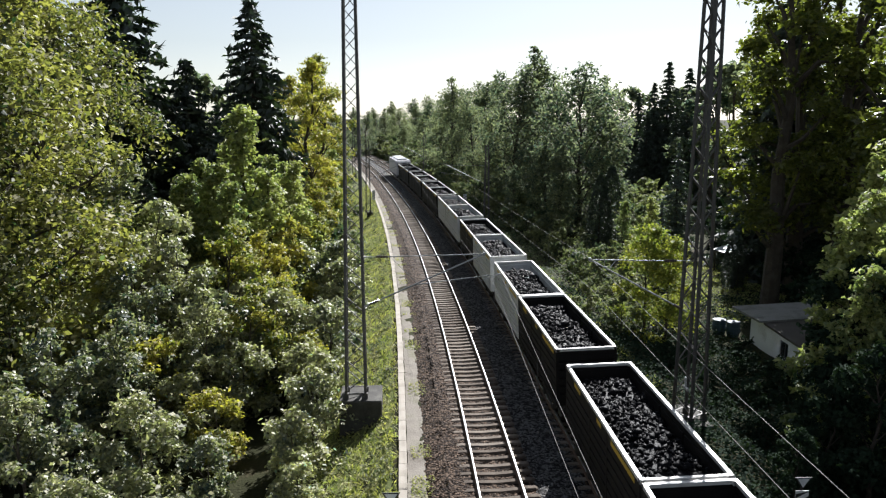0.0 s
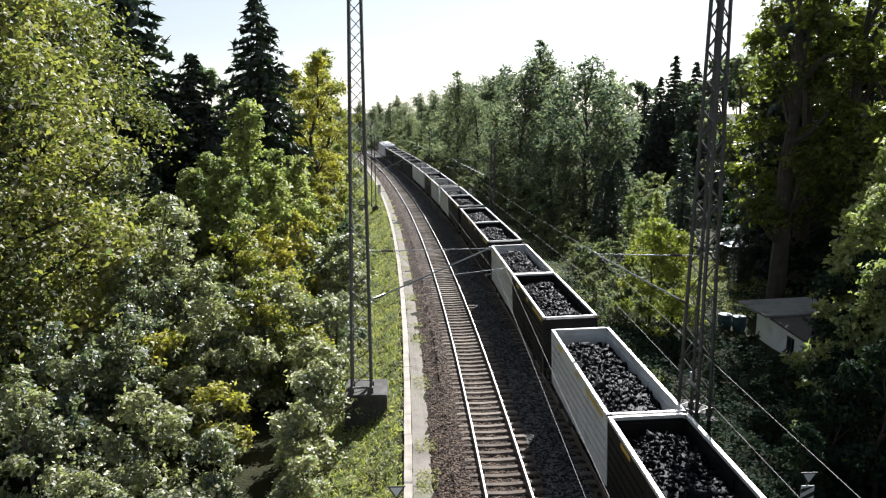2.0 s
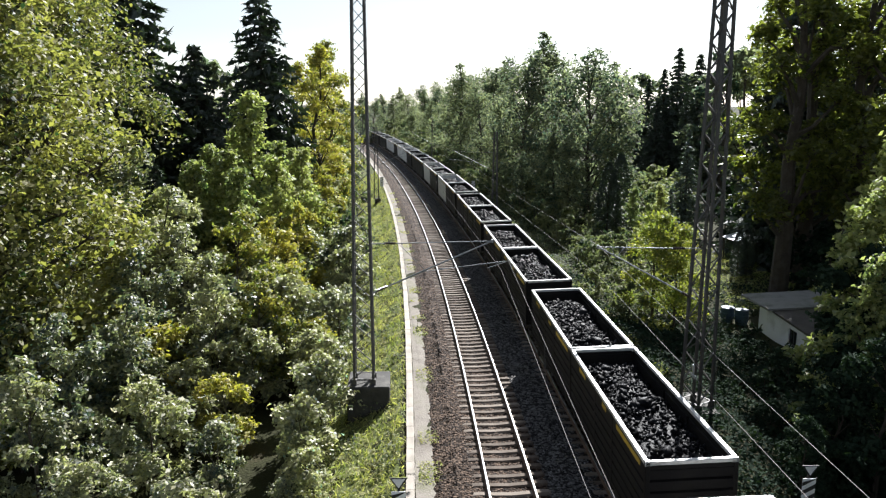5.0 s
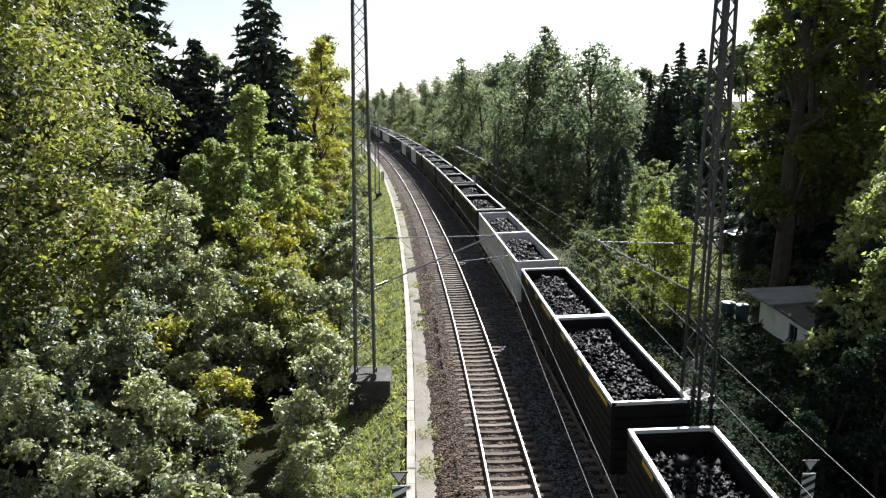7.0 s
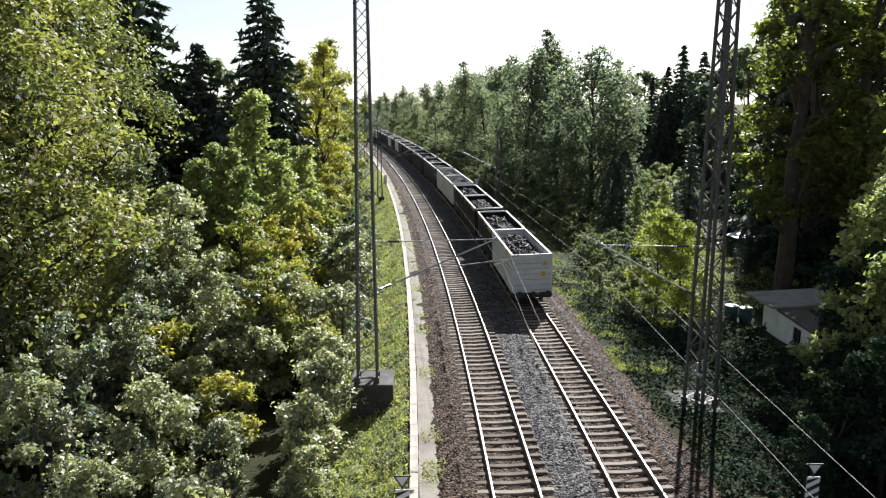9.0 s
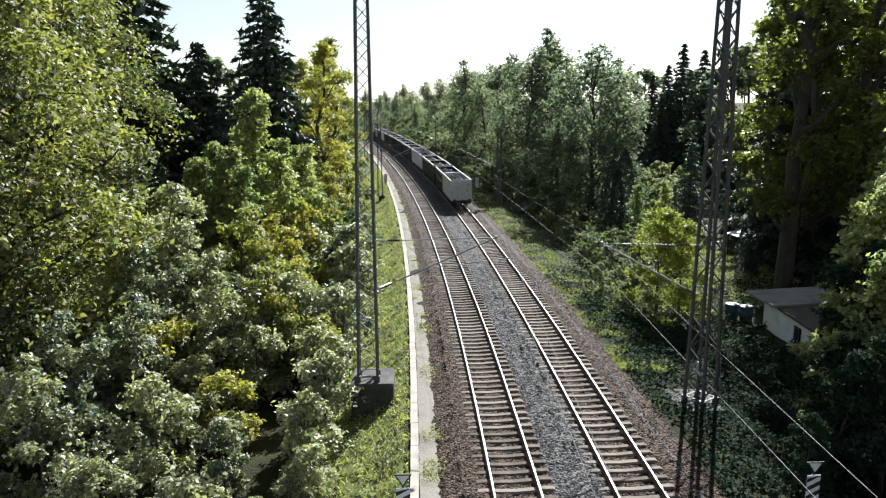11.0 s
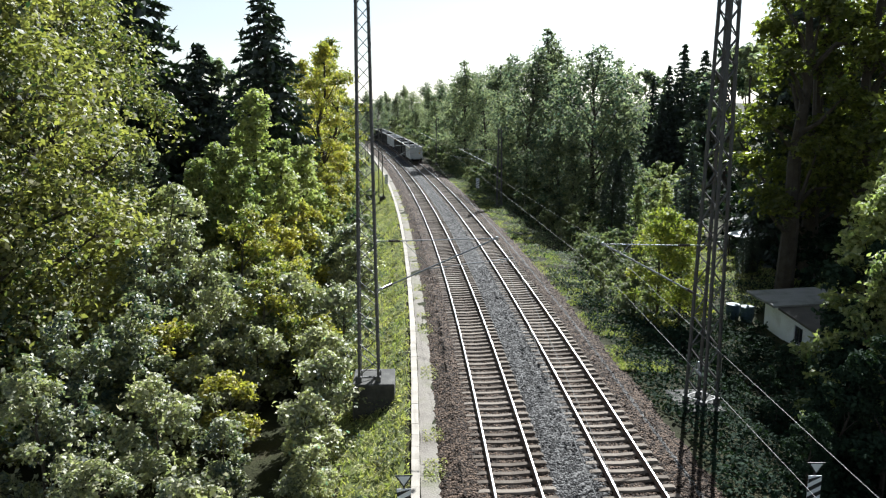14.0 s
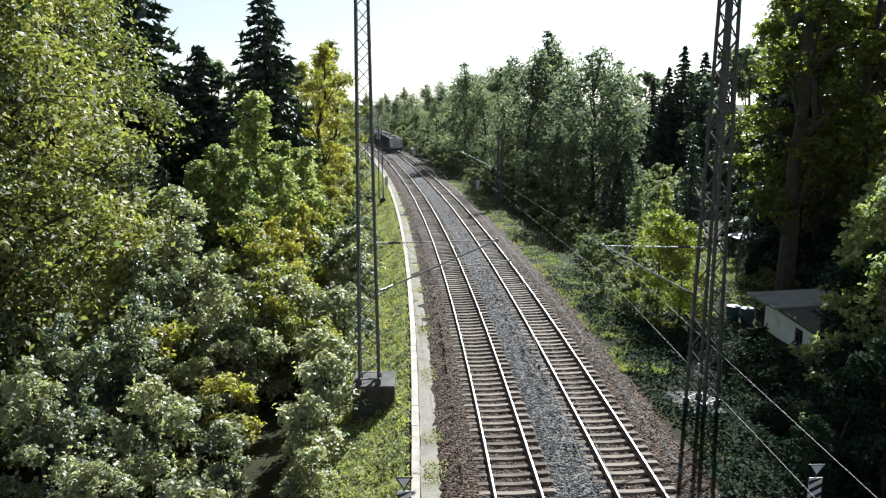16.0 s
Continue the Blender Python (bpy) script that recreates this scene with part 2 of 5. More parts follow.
def along(s, off=0.0):
    """x, y and heading at s metres along the left-hand track's middle, off metres to its right (arrays too)."""
    h = np.interp(s, S, _h)
    return np.interp(s, S, _x) + off * np.cos(h), np.interp(s, S, _y) + off * np.sin(h), h


def place(s, off, z=0.0, turn=0.0):
    x, y, h = along(s, off)
    return Matrix.Translation((float(x), float(y), z)) @ Matrix.Rotation(float(h) + radians(turn), 4, "Z")


def offset_of(x, y):
    """The distance to the right of the left-hand track's middle."""
    x, y = np.asarray(x, float), np.asarray(y, float)
    i = np.empty(x.shape, int)
    fx, fy = x.ravel(), y.ravel()
    out = i.ravel()
    sx, sy = _x[::4], _y[::4]
    for a in range(0, len(fx), 4000):
        out[a:a + 4000] = ((fx[a:a + 4000, None] - sx) ** 2 + (fy[a:a + 4000, None] - sy) ** 2).argmin(1) * 4
    out = out.reshape(x.shape)
    h = _h[out]
    return (x - _x[out]) * np.cos(h) + (y - _y[out]) * np.sin(h)


def ground_z(off):
    """Height of the ground across the line: a low bank with the two tracks on top."""
    return np.interp(off, [-60, -25, -10, -6.2, -4.6, -3.8, -2.6, 0, 7.2, 9.5, 12.5, 16, 26, 36, 60],
                     [-1.2, -2.4, -2.2, -1.6, -0.9, -0.42, -0.40, -0.60, -0.55, -0.75, -1.6, -1.7, -1.7, -2.0, -2.0])


def ground_at(x, y):
    return float(ground_z(offset_of([x], [y]))[0])


# ---- mesh helpers ----


def mesh_of(name, verts, faces, mats, index=None, smooth=False):
    me = bpy.data.meshes.new(name)
    verts, faces = np.asarray(verts, np.float32), list(faces) if not isinstance(faces, np.ndarray) else faces
    if isinstance(faces, np.ndarray):
        k = faces.shape[1]
        me.vertices.add(len(verts))
        me.vertices.foreach_set("co", verts.ravel())
        me.loops.add(faces.size)
        me.loops.foreach_set("vertex_index", faces.astype(np.int32).ravel())
        me.polygons.add(len(faces))
        me.polygons.foreach_set("loop_start", np.arange(0, faces.size, k, dtype=np.int32))
        me.update(calc_edges=True)
    else:
        me.from_pydata([tuple(map(float, v)) for v in verts], [], faces)
    for m in mats if isinstance(mats, (list, tuple)) else [mats]:
        me.materials.append(m)
    if index is not None:
        me.polygons.foreach_set("material_index", np.asarray(index, np.int32))
    if smooth:
        me.polygons.foreach_set("use_smooth", np.ones(len(me.polygons), bool))
    me.validate()
    return me


def part(name, me, parent=None, label="", m=None):
    """Links a mesh (or a bmesh with its material already in a mesh) as one object under a thing or a part."""
    ob = new(name, me)
    if parent is not None:
        ob.parent = parent
    if m is not None:
        ob.matrix_local = m
    return tagged(ob, label) if label else ob


class Shape:
    """Collects boxes, tubes and prisms into one mesh."""

    def __init__(self):
        self.v, self.f, self.i = [], [], []

    def add(self, verts, faces, k=0):
        n = len(self.v)
        self.v += [tuple(p) for p in verts]
        self.f += [tuple(n + a for a in f) for f in faces]
        self.i += [k] * len(faces)
        return self

    def box(self, cx, cy, cz, sx, sy, sz, k=0, bevel=0.0, m=None):
        """A box with its upper and upright edges taken off where bevel is given."""
        b = bmesh.new()
        bmesh.ops.create_cube(b, size=1)
        bmesh.ops.scale(b, vec=(sx, sy, sz), verts=b.verts)
        if bevel:
            bmesh.ops.bevel(b, geom=b.edges[:], offset=bevel, segments=1, affect="EDGES")
        bmesh.ops.translate(b, vec=(cx, cy, cz), verts=b.verts)
        if m is not None:
            bmesh.ops.transform(b, matrix=m, verts=b.verts)
        b.verts.index_update()
        self.add([v.co[:] for v in b.verts], [[v.index for v in f.verts] for f in b.faces], k)
        b.free()
        return self

    def tube(self, points, radii, sides=6, k=0, caps=True):
        pts = [Vector(p) for p in points]
        radii = [radii] * len(pts) if not isinstance(radii, (list, tuple)) else radii
        rings = []
        for i, p in enumerate(pts):
            d = (pts[min(i + 1, len(pts) - 1)] - pts[max(i - 1, 0)]).normalized()
            up = Vector((0, 0, 1)) if abs(d.z) < 0.9 else Vector((0, 1, 0))
            a = d.cross(up).normalized()
            b = a.cross(d)
            rings.append([p + (a * math.cos(2 * math.pi * j / sides) + b * math.sin(2 * math.pi * j / sides)) * radii[i] for j in range(sides)])
        faces = [(i * sides + j, i * sides + (j + 1) % sides, (i + 1) * sides + (j + 1) % sides, (i + 1) * sides + j)
                 for i in range(len(pts) - 1) for j in range(sides)]
        if caps:
            faces += [tuple(range(sides))[::-1], tuple((len(pts) - 1) * sides + j for j in range(sides))]
        return self.add([v for r in rings for v in r], faces, k)

    def bar(self, a, b, w, t, k=0):
        """A flat or square bar from a to b."""
        a, b = Vector(a), Vector(b)
        d = (b - a).normalized()
        up = Vector((0, 0, 1)) if abs(d.z) < 0.95 else Vector((0, 1, 0))
        p = d.cross(up).normalized() * w / 2
        q = p.normalized().cross(d) * t / 2
        vs = [e + sp * p + sq * q for e in (a, b) for sp, sq in ((-1, -1), (1, -1), (1, 1), (-1, 1))]
        return self.add(vs, [(0, 1, 2, 3), (7, 6, 5, 4), (0, 4, 5, 1), (1, 5, 6, 2), (2, 6, 7, 3), (3, 7, 4, 0)], k)

    def mesh(self, name, mats, smooth=False):
        me = mesh_of(name, self.v, self.f, mats, self.i, smooth)
        b = bmesh.new()
        b.from_mesh(me)
        bmesh.ops.recalc_face_normals(b, faces=b.faces)
        b.to_mesh(me)
        b.free()
        return me


def sweep(name, profile, s0, s1, step, mats, index=None, closed=True, jitter=0.0, seed=0):
    """A profile of (off, z) pairs carried along the track."""
    r = np.random.default_rng(seed)
    ss = np.arange(s0, s1 + step / 2, step)
    prof = np.array(profile, float)
    x, y, h = along(ss)
    n, k = len(ss), len(prof)
    P = np.zeros((n, k, 3))
    P[..., 0] = x[:, None] + prof[None, :, 0] * np.cos(h)[:, None]
    P[..., 1] = y[:, None] + prof[None, :, 0] * np.sin(h)[:, None]
    P[..., 2] = prof[None, :, 1]
    if jitter:
        P += r.normal(0, jitter, P.shape) * (1, 1, 0.8)
    a = np.arange(n - 1)[:, None] * k
    j = np.arange(k if closed else k - 1)[None, :]
    j2 = (j + 1) % k
    F = np.stack([a + j, a + j2, a + k + j2, a + k + j], -1).reshape(-1, 4)
    idx = None
    if index is not None:
        idx = np.broadcast_to(np.array(index)[None, :], (n - 1, len(index))).ravel()
    return mesh_of(name, P.reshape(-1, 3), F, mats, idx)


# ---- ground ----


def axis(near0, near1, step, far0, far1):
    a = list(np.arange(near0, near1, step))
    g = step
    while a[-1] < far1:
        g *= 1.25
        a.append(a[-1] + g)
    g = step
    while a[0] > far0:
        g *= 1.25
        a.insert(0, a[0] - g)
    return np.array(a)


def make_ground():
    gx, gy = axis(-30, 30, 0.8, -2500, 2500), axis(10, 110, 1.0, -900, 3500)
    X, Y = np.meshgrid(gx, gy)
    Z = ground_z(offset_of(X, Y))
    r = np.random.default_rng(3)
    Z = Z + r.normal(0, 0.035, Z.shape)
    nx, ny = len(gx), len(gy)
    a = (np.arange(ny - 1)[:, None] * nx + np.arange(nx - 1)[None, :])
    F = np.stack([a, a + 1, a + nx + 1, a + nx], -1).reshape(-1, 4)
    ob = part("ground", mesh_of("ground", np.stack([X, Y, Z], -1).reshape(-1, 3), F, M_SOIL, smooth=True))
    tagged(ob, "grassy ground falling away from a low railway bank", "ground", kind="structure")


def stones(name, n, s0, s1, zone, mat, size, seed):
    """Loose ballast stones, one mesh, lying on the bed."""
    r = np.random.default_rng(seed)
    u = r.random(n)
    s = s0 + (s1 - s0) * u ** 1.6
    off = zone[0] + (zone[1] - zone[0]) * r.random(n)
    x, y, _ = along(s, off)
    z = bed_z(off) + 0.005
    octa = np.array([(1, 0, 0), (0, 1, 0), (-1, 0, 0), (0, -1, 0), (0, 0, .8), (0, 0, -.6)], float)
    V = octa[None] * (size * r.uniform(.6, 1.5, (n, 1, 1)) * r.uniform(.6, 1.3, (n, 1, 3))) + r.normal(0, size * .12, (n, 6, 3))
    a = r.uniform(0, 6.28, n)
    c, sn = np.cos(a)[:, None], np.sin(a)[:, None]
    V = np.stack([V[..., 0] * c - V[..., 1] * sn, V[..., 0] * sn + V[..., 1] * c, V[..., 2]], -1)
    V += np.stack([x, y, z], -1)[:, None]
    f = np.array([(0, 1, 4), (1, 2, 4), (2, 3, 4), (3, 0, 4), (1, 0, 5), (2, 1, 5), (3, 2, 5), (0, 3, 5)])
    F = (np.arange(n)[:, None, None] * 6 + f[None]).reshape(-1, 3)
    return mesh_of(name, V.reshape(-1, 3), F, mat)


BED = ([-2.75, -2.3, -1.75, -1.3, -0.9, -0.5, 0.5, 0.9, 1.3, 1.75, 2.0, 2.25, 2.65, 3.05, 3.45, 4.45, 4.85, 5.3, 5.75, 6.3, 7.1],
       [-0.47, -0.34, -0.175, -0.182, -0.19, -0.235, -0.225, -0.18, -0.165, -0.155, -0.17, -0.155, -0.178, -0.19, -0.235, -0.225, -0.175, -0.16, -0.135, -0.32, -0.60])


def bed_z(off):
    return np.interp(off, *BED)


def make_bed():
    offs = np.unique(np.concatenate([np.arange(-2.75, 7.11, 0.2), BED[0]]))
    zs = bed_z(offs)
    mid = (offs[:-1] + offs[1:]) / 2
    idx = [1 if 1.25 < m < 3.0 or m > 5.9 and m < 6.0 else 0 for m in mid]
    ob = part("ballast_bed", sweep("ballast_bed", list(zip(offs, zs)), 12, 100, 0.2, [M_BALLAST_BROWN, M_BALLAST_GREY], idx, closed=False, jitter=0.018, seed=4))
    tagged(ob, "brown and grey crushed stone ballast under both tracks", "ballast", kind="structure")
    far = BED[0]
    grey = [1 if 1.25 < (p + q) / 2 < 2.9 else 0 for p, q in zip(far, far[1:])]
    for a, b in ((-200, 12), (99.9, 640)):
        ob = part("ballast_bed", sweep("ballast_bed", [(o, float(bed_z(o)) - 0.004) for o in far], a, b, 2.0, [M_BALLAST_BROWN, M_BALLAST_GREY], grey, closed=False))
        tagged(ob, "brown and grey crushed stone ballast under both tracks", "ballast", kind="structure")
    for nm, n, zone, mat, sd in (("loose_brown_stones", 5000, (-2.7, 1.3), M_STONE_BROWN, 5), ("loose_grey_stones", 3500, (1.2, 3.1), M_STONE_GREY, 6), ("loose_brown_stones", 5000, (2.9, 6.9), M_STONE_BROWN, 7)):
        ob = part(nm, stones(nm, n, 14, 55, zone, mat, 0.04, sd))
        tagged(ob, "loose crushed stones lying on the track bed", "ballast stones", kind="stuff")
    vo = np.arange(-6.7, -3.45, 0.25)
    ob = part("verge", sweep("verge", [(o, float(ground_z(o)) + 0.03) for o in vo], 8, 300, 0.6, M_VERGE, closed=False, jitter=0.02, seed=9))
    tagged(ob, "sunlit strip of rough grass between trough and shrubs", "verge", kind="structure")
    ob = part("path", sweep("path", [(-3.12, -0.375), (-2.95, -0.36), (-2.6, -0.37), (-2.2, -0.42)], 5, 330, 0.5, M_PATH, closed=False, jitter=0.012, seed=8))
    tagged(ob, "narrow trodden gravel path beside the ballast", "path", kind="structure")


# ---- tracks ----


def sleeper_mesh():
    """A concrete sleeper, low in its middle, sloped at its sides."""
    xs = [-1.3, -1.22, -0.95, -0.55, 0.0, 0.55, 0.95, 1.22, 1.3]
    top = [-0.20, -0.155, -0.15, -0.185, -0.21, -0.185, -0.15, -0.155, -0.20]
    v, f = [], []
    for x, z in zip(xs, top):
        v += [(x, -0.15, z - 0.10), (x, -0.10, z), (x, 0.10, z), (x, 0.15, z - 0.10)]
    for i in range(len(xs) - 1):
        a, b = i * 4, i * 4 + 4
        f += [(a, a + 1, b + 1, b), (a + 1, a + 2, b + 2, b + 1), (a + 2, a + 3, b + 3, b + 2)]
    f += [(3, 2, 1, 0), tuple(len(v) - 4 + j for j in range(4))]
    me = mesh_of("sleeper", v, f, M_SLEEPER)
    return me


RAIL = [(-0.036, -0.004), (-0.030, 0.0), (0.030, 0.0), (0.036, -0.004), (0.036, -0.035), (0.010, -0.048), (0.010, -0.125), (0.07, -0.150),
        (0.07, -0.158), (-0.07, -0.158), (-0.07, -0.150), (-0.010, -0.125), (-0.010, -0.048), (-0.036, -0.035)]


def make_track(name, off, label, sleeper):
    track = tagged(new(name), label, "railway track")
    for side, z in ((-0.75, 0.0), (0.75, CANT)):
        prof = [(off + side + a, b + z) for a, b in RAIL]
        part("rail", sweep("rail", prof, -190, 640, 2.0, [M_RUST, M_RAIL_TOP], [1, 1, 1] + [0] * 11), track)
    tilt = Matrix.Rotation(-math.atan(CANT / 1.5), 4, "Y")
    for i in range(300):
        m = place(14 + 0.6 * i, off, CANT / 2) @ tilt @ pose(0, random.uniform(-.015, .015), 0, 0, 0, random.uniform(-.5, .5))
        part("sleeper", sleeper, track, m=m)
    v, f = [], []
    base = [Vector(p.co) for p in sleeper.vertices]
    polys = [tuple(p.vertices) for p in sleeper.polygons]
    for s in list(np.arange(-30, 13.8, 0.6)) + list(np.arange(194, 330, 0.6)):
        m = place(s, off, CANT / 2) @ tilt
        n = len(v)
        v += [m @ p for p in base]
        f += [tuple(n + a for a in q) for q in polys]
    tagged(part("more_sleepers", mesh_of("more_sleepers", v, f, M_SLEEPER), track), kind="stuff")
    return track


def make_trough():
    """Cable trough with concrete lids along the path."""
    trough = tagged(new("cable_trough"), "pale concrete cable trough with slab lids beside the path", "cable trough")
    lid = Shape().box(0, 0, 0, 0.30, 0.994, 0.07, bevel=0.008).mesh("lid", M_SLAB)
    for i in range(200):
        m = place(12.5 + i, -3.3 + random.uniform(-.012, .012), -0.335 + random.uniform(-.006, .006), random.uniform(-.5, .5))
        part("lid", lid, trough, m=m)
    part("channel", sweep("channel", [(-3.43, -0.37), (-3.17, -0.37), (-3.17, -0.62), (-3.43, -0.62)], 0, 330, 1.0, M_CONCRETE), trough)

# ---- masts and overhead line ----
LEFT_MASTS = ((31.7, -5.3), (100.6, -4.95), (165.0, -5.0))
RIGHT_MASTS = ((30.2, 9.15), (91.6, 9.5), (152.7, 8.9))


def mast_shape(base, top, height):
    """Four tapered angle legs with crossed lacing bars on each face."""
    sh = Shape()

    def corner(z, i):
        w = (base + (top - base) * z / height) / 2
        return Vector(((-w, w, w, -w)[i], (-w, -w, w, w)[i], z))
    for i in range(4):
        sh.bar(corner(0, i), corner(height, i), 0.11, 0.11)
        a, b = corner(0, i), corner(0, (i + 1) % 4)
        sh.bar(a + Vector((0, 0, .25)), b + Vector((0, 0, .25)), 0.07, 0.03)
        z, way = 0.3, i % 2 == 0
        while z < height - 0.8:
            d = 0.74 - 0.2 * z / height
            za, zb = (z, z + d) if way else (z + d, z)
            sh.bar(corner(za, i), corner(zb, (i + 1) % 4), 0.06, 0.03)
            way = not way
            z += d
        sh.box(*corner(0.12, i), 0.2, 0.2, 0.28)
    return sh.mesh("lattice", M_MAST)


def insulator(a, b):
    """A row of brown sheds between a and b."""
    a, b = Vector(a), Vector(b)
    n = 7
    pts, rad = [], []
    for i in range(n * 2 + 1):
        pts.append(a.lerp(b, i / (n * 2)))
        rad.append(0.035 if i % 2 == 0 else 0.07)
    return Shape().tube(pts, rad, 8).mesh("insulator", M_INSULATOR)


def make_mast(s, off, reach, lattice, foundation, turn, detail):
    """A lattice mast; its arm reaches to the track's middle, reach metres along x."""
    d = 1 if reach > 0 else -1
    mast = tagged(new("catenary_mast"), "grey steel lattice catenary mast with bracket arm on a concrete foot", "catenary mast", "masts along the railway")
    mast.matrix_world = place(s, off, foundation[3])
    part("lattice", lattice, mast, m=pose(0, 0, 0, 0, 0, turn))
    fx, fy, fh, z0 = foundation
    part("foundation", Shape().box(0.2 * d, 0.25, -fh / 2, fx, fy, fh, bevel=0.04).mesh("foundation", M_CONCRETE), mast, "weathered concrete block, shade put into its dark colour")
    up = -z0
    t0 = 0.34 * d
    tip = Vector((reach, 0, 6.5 + up))
    arm = Shape()
    arm.tube([(t0 + 1.1 * d, 0, 6.42 + up), tip], 0.022, 6)
    arm.tube([(t0, 0, 6.42 + up), (t0 + .6 * d, 0, 6.42 + up)], 0.022, 6)
    part("top_tube", arm.mesh("top_tube", M_ZINC), mast, "galvanised steel tube")
    part("insulator", insulator((t0 + .6 * d, 0, 6.42 + up), (t0 + 1.1 * d, 0, 6.42 + up)), mast)
    lo = Vector((t0, 0, 4.2 + up))
    way = (tip - lo)
    part("strut", Shape().tube([lo + way * 0.14, tip + way * 0.015], 0.035, 8).tube([lo, lo + way * 0.05], 0.035, 8).mesh("strut", M_ZINC), mast, "galvanised oblique steel tube")
    part("insulator", insulator(lo + way * 0.05, lo + way * 0.14), mast)
    reg = Shape()
    if d < 0 and detail:
        reg.tube([(reach - 1.1 * d, 0, 6.46 + up), (reach - 0.85 * d, 0, 6.14 + up), (reach - 0.65 * d, 0, 6.2 + up), (reach - 0.6 * d, 0, 6.47 + up)], 0.018, 6)
    else:
        reg.tube([lo + way * 0.42, (reach + 0.75 * d, 0, 5.62 + up)], 0.02, 6)
        reg.tube([(t0 + 1.2 * d, 0, 6.42 + up), lo + way * 0.45], 0.008, 4)
        reg.tube([(reach + 0.7 * d, 0, 5.60 + up), (reach - 0.2 * d, 0, 5.3 + up)], 0.014, 5)
    part("registration_arm", reg.mesh("registration_arm", M_ZINC), mast, "thin galvanised steel tube")
    if detail:
        part("clamp", Shape().box(*tip, 0.1, 0.14, 0.16, bevel=.02).mesh("clamp", M_ZINC), mast)
    return mast


def make_overhead():
    big = mast_shape(0.84, 0.46, 18.0)
    wide = mast_shape(0.92, 0.50, 18.0)
    thin = mast_shape(0.62, 0.34, 9.5)
    for i, (s, off) in enumerate(LEFT_MASTS):
        make_mast(s, off, 0.3 - off, thin if i else big, (.8, .8, 1.4, -0.3) if i else (1.85, 2.0, 1.9, 0.2), 0, i == 0)
    for i, (s, off) in enumerate(RIGHT_MASTS):
        make_mast(s, off, TRACK_GAP + 0.6 - off, thin if i else wide, (.9, .9, 1.1, -0.6) if i else (1.9, 2.5, 1.3, -0.55), 33 if i == 0 else 0, i == 0)
    for off, masts, word in ((0.6, LEFT_MASTS, "first"), (TRACK_GAP + 0.6, RIGHT_MASTS, "second")):
        sup = [-33.0] + [m[0] for m in masts] + [230.0, 300.0]
        mess, cont, drops = Shape(), Shape(), []
        for j in range(len(sup) - 1):
            a, b = sup[j], sup[j + 1]
            st = 0.1 if j % 2 else -0.1
            pa, pb = place(a, off).translation, place(b, off).translation
            ca, cb = place(a, off + st).translation, place(b, off - st).translation
            pts, cts = [], []
            for q in range(25):
                u = q / 24
                sag = 0.3 * 4 * u * (1 - u)
                pts.append(pa.lerp(pb, u) + Vector((0, 0, 6.55 - sag)))
                cts.append(ca.lerp(cb, u) + Vector((0, 0, 5.25)))
            mess.tube(pts, 0.006, 5, caps=False)
            cont.tube(cts, 0.007, 5, caps=False)
            drops += [(pts[q], cts[q]) for q in range(3, 23, 4)]
        u = (18.6 - sup[0]) / (sup[1] - sup[0])
        clamp_at = place(sup[0], off - .1).translation.lerp(place(sup[1], off + .1).translation, u) + Vector((0, 0, 5.27))
        line = tagged(new("overhead_line"), "thin copper contact wire hung from a messenger cable over the track", "overhead line", "overhead lines")
        part("messenger_cable", mess.mesh("messenger_cable", M_WIRE), line)
        part("contact_wire", cont.mesh("contact_wire", M_WIRE), line)
        if word == "second":
            part("wire_clamp", Shape().box(0, 0, 0, .05, .34, .09, bevel=.015).box(0, .05, .16, .04, .1, .26, bevel=.01).mesh("wire_clamp", M_ZINC), line, "pale metal wire clamp", m=Matrix.Translation(clamp_at))
        for a, b in drops:
            part("dropper", Shape().tube([a, b], 0.006, 4).mesh("dropper", M_WIRE), line)


# ---- signs ----


def striped_board(w, h, z, bar=0.48):
    """A white board with black slanting bars, cut from real strips."""
    sh = Shape().box(0, 0, z + h / 2, w, 0.02, h, 0, 0.004)
    n = 4
    for i in range(n):
        a = z + h * (i + 0.15) / n
        b = a + h / n * bar
        sl = w * 0.55
        top = z + h - 0.01
        vs = [(-w / 2, -0.016, min(a, top)), (w / 2, -0.016, min(a + sl, top)), (w / 2, -0.016, min(b + sl, top)), (-w / 2, -0.016, min(b, top))]
        vs += [(x, -0.010, zz) for x, _, zz in vs]
        sh.add(vs, [(0, 1, 2, 3), (7, 6, 5, 4), (0, 4, 5, 1), (2, 6, 7, 3), (0, 3, 7, 4), (1, 5, 6, 2)], 1)
    return sh.mesh("board", [M_WHITE, M_BLACK])


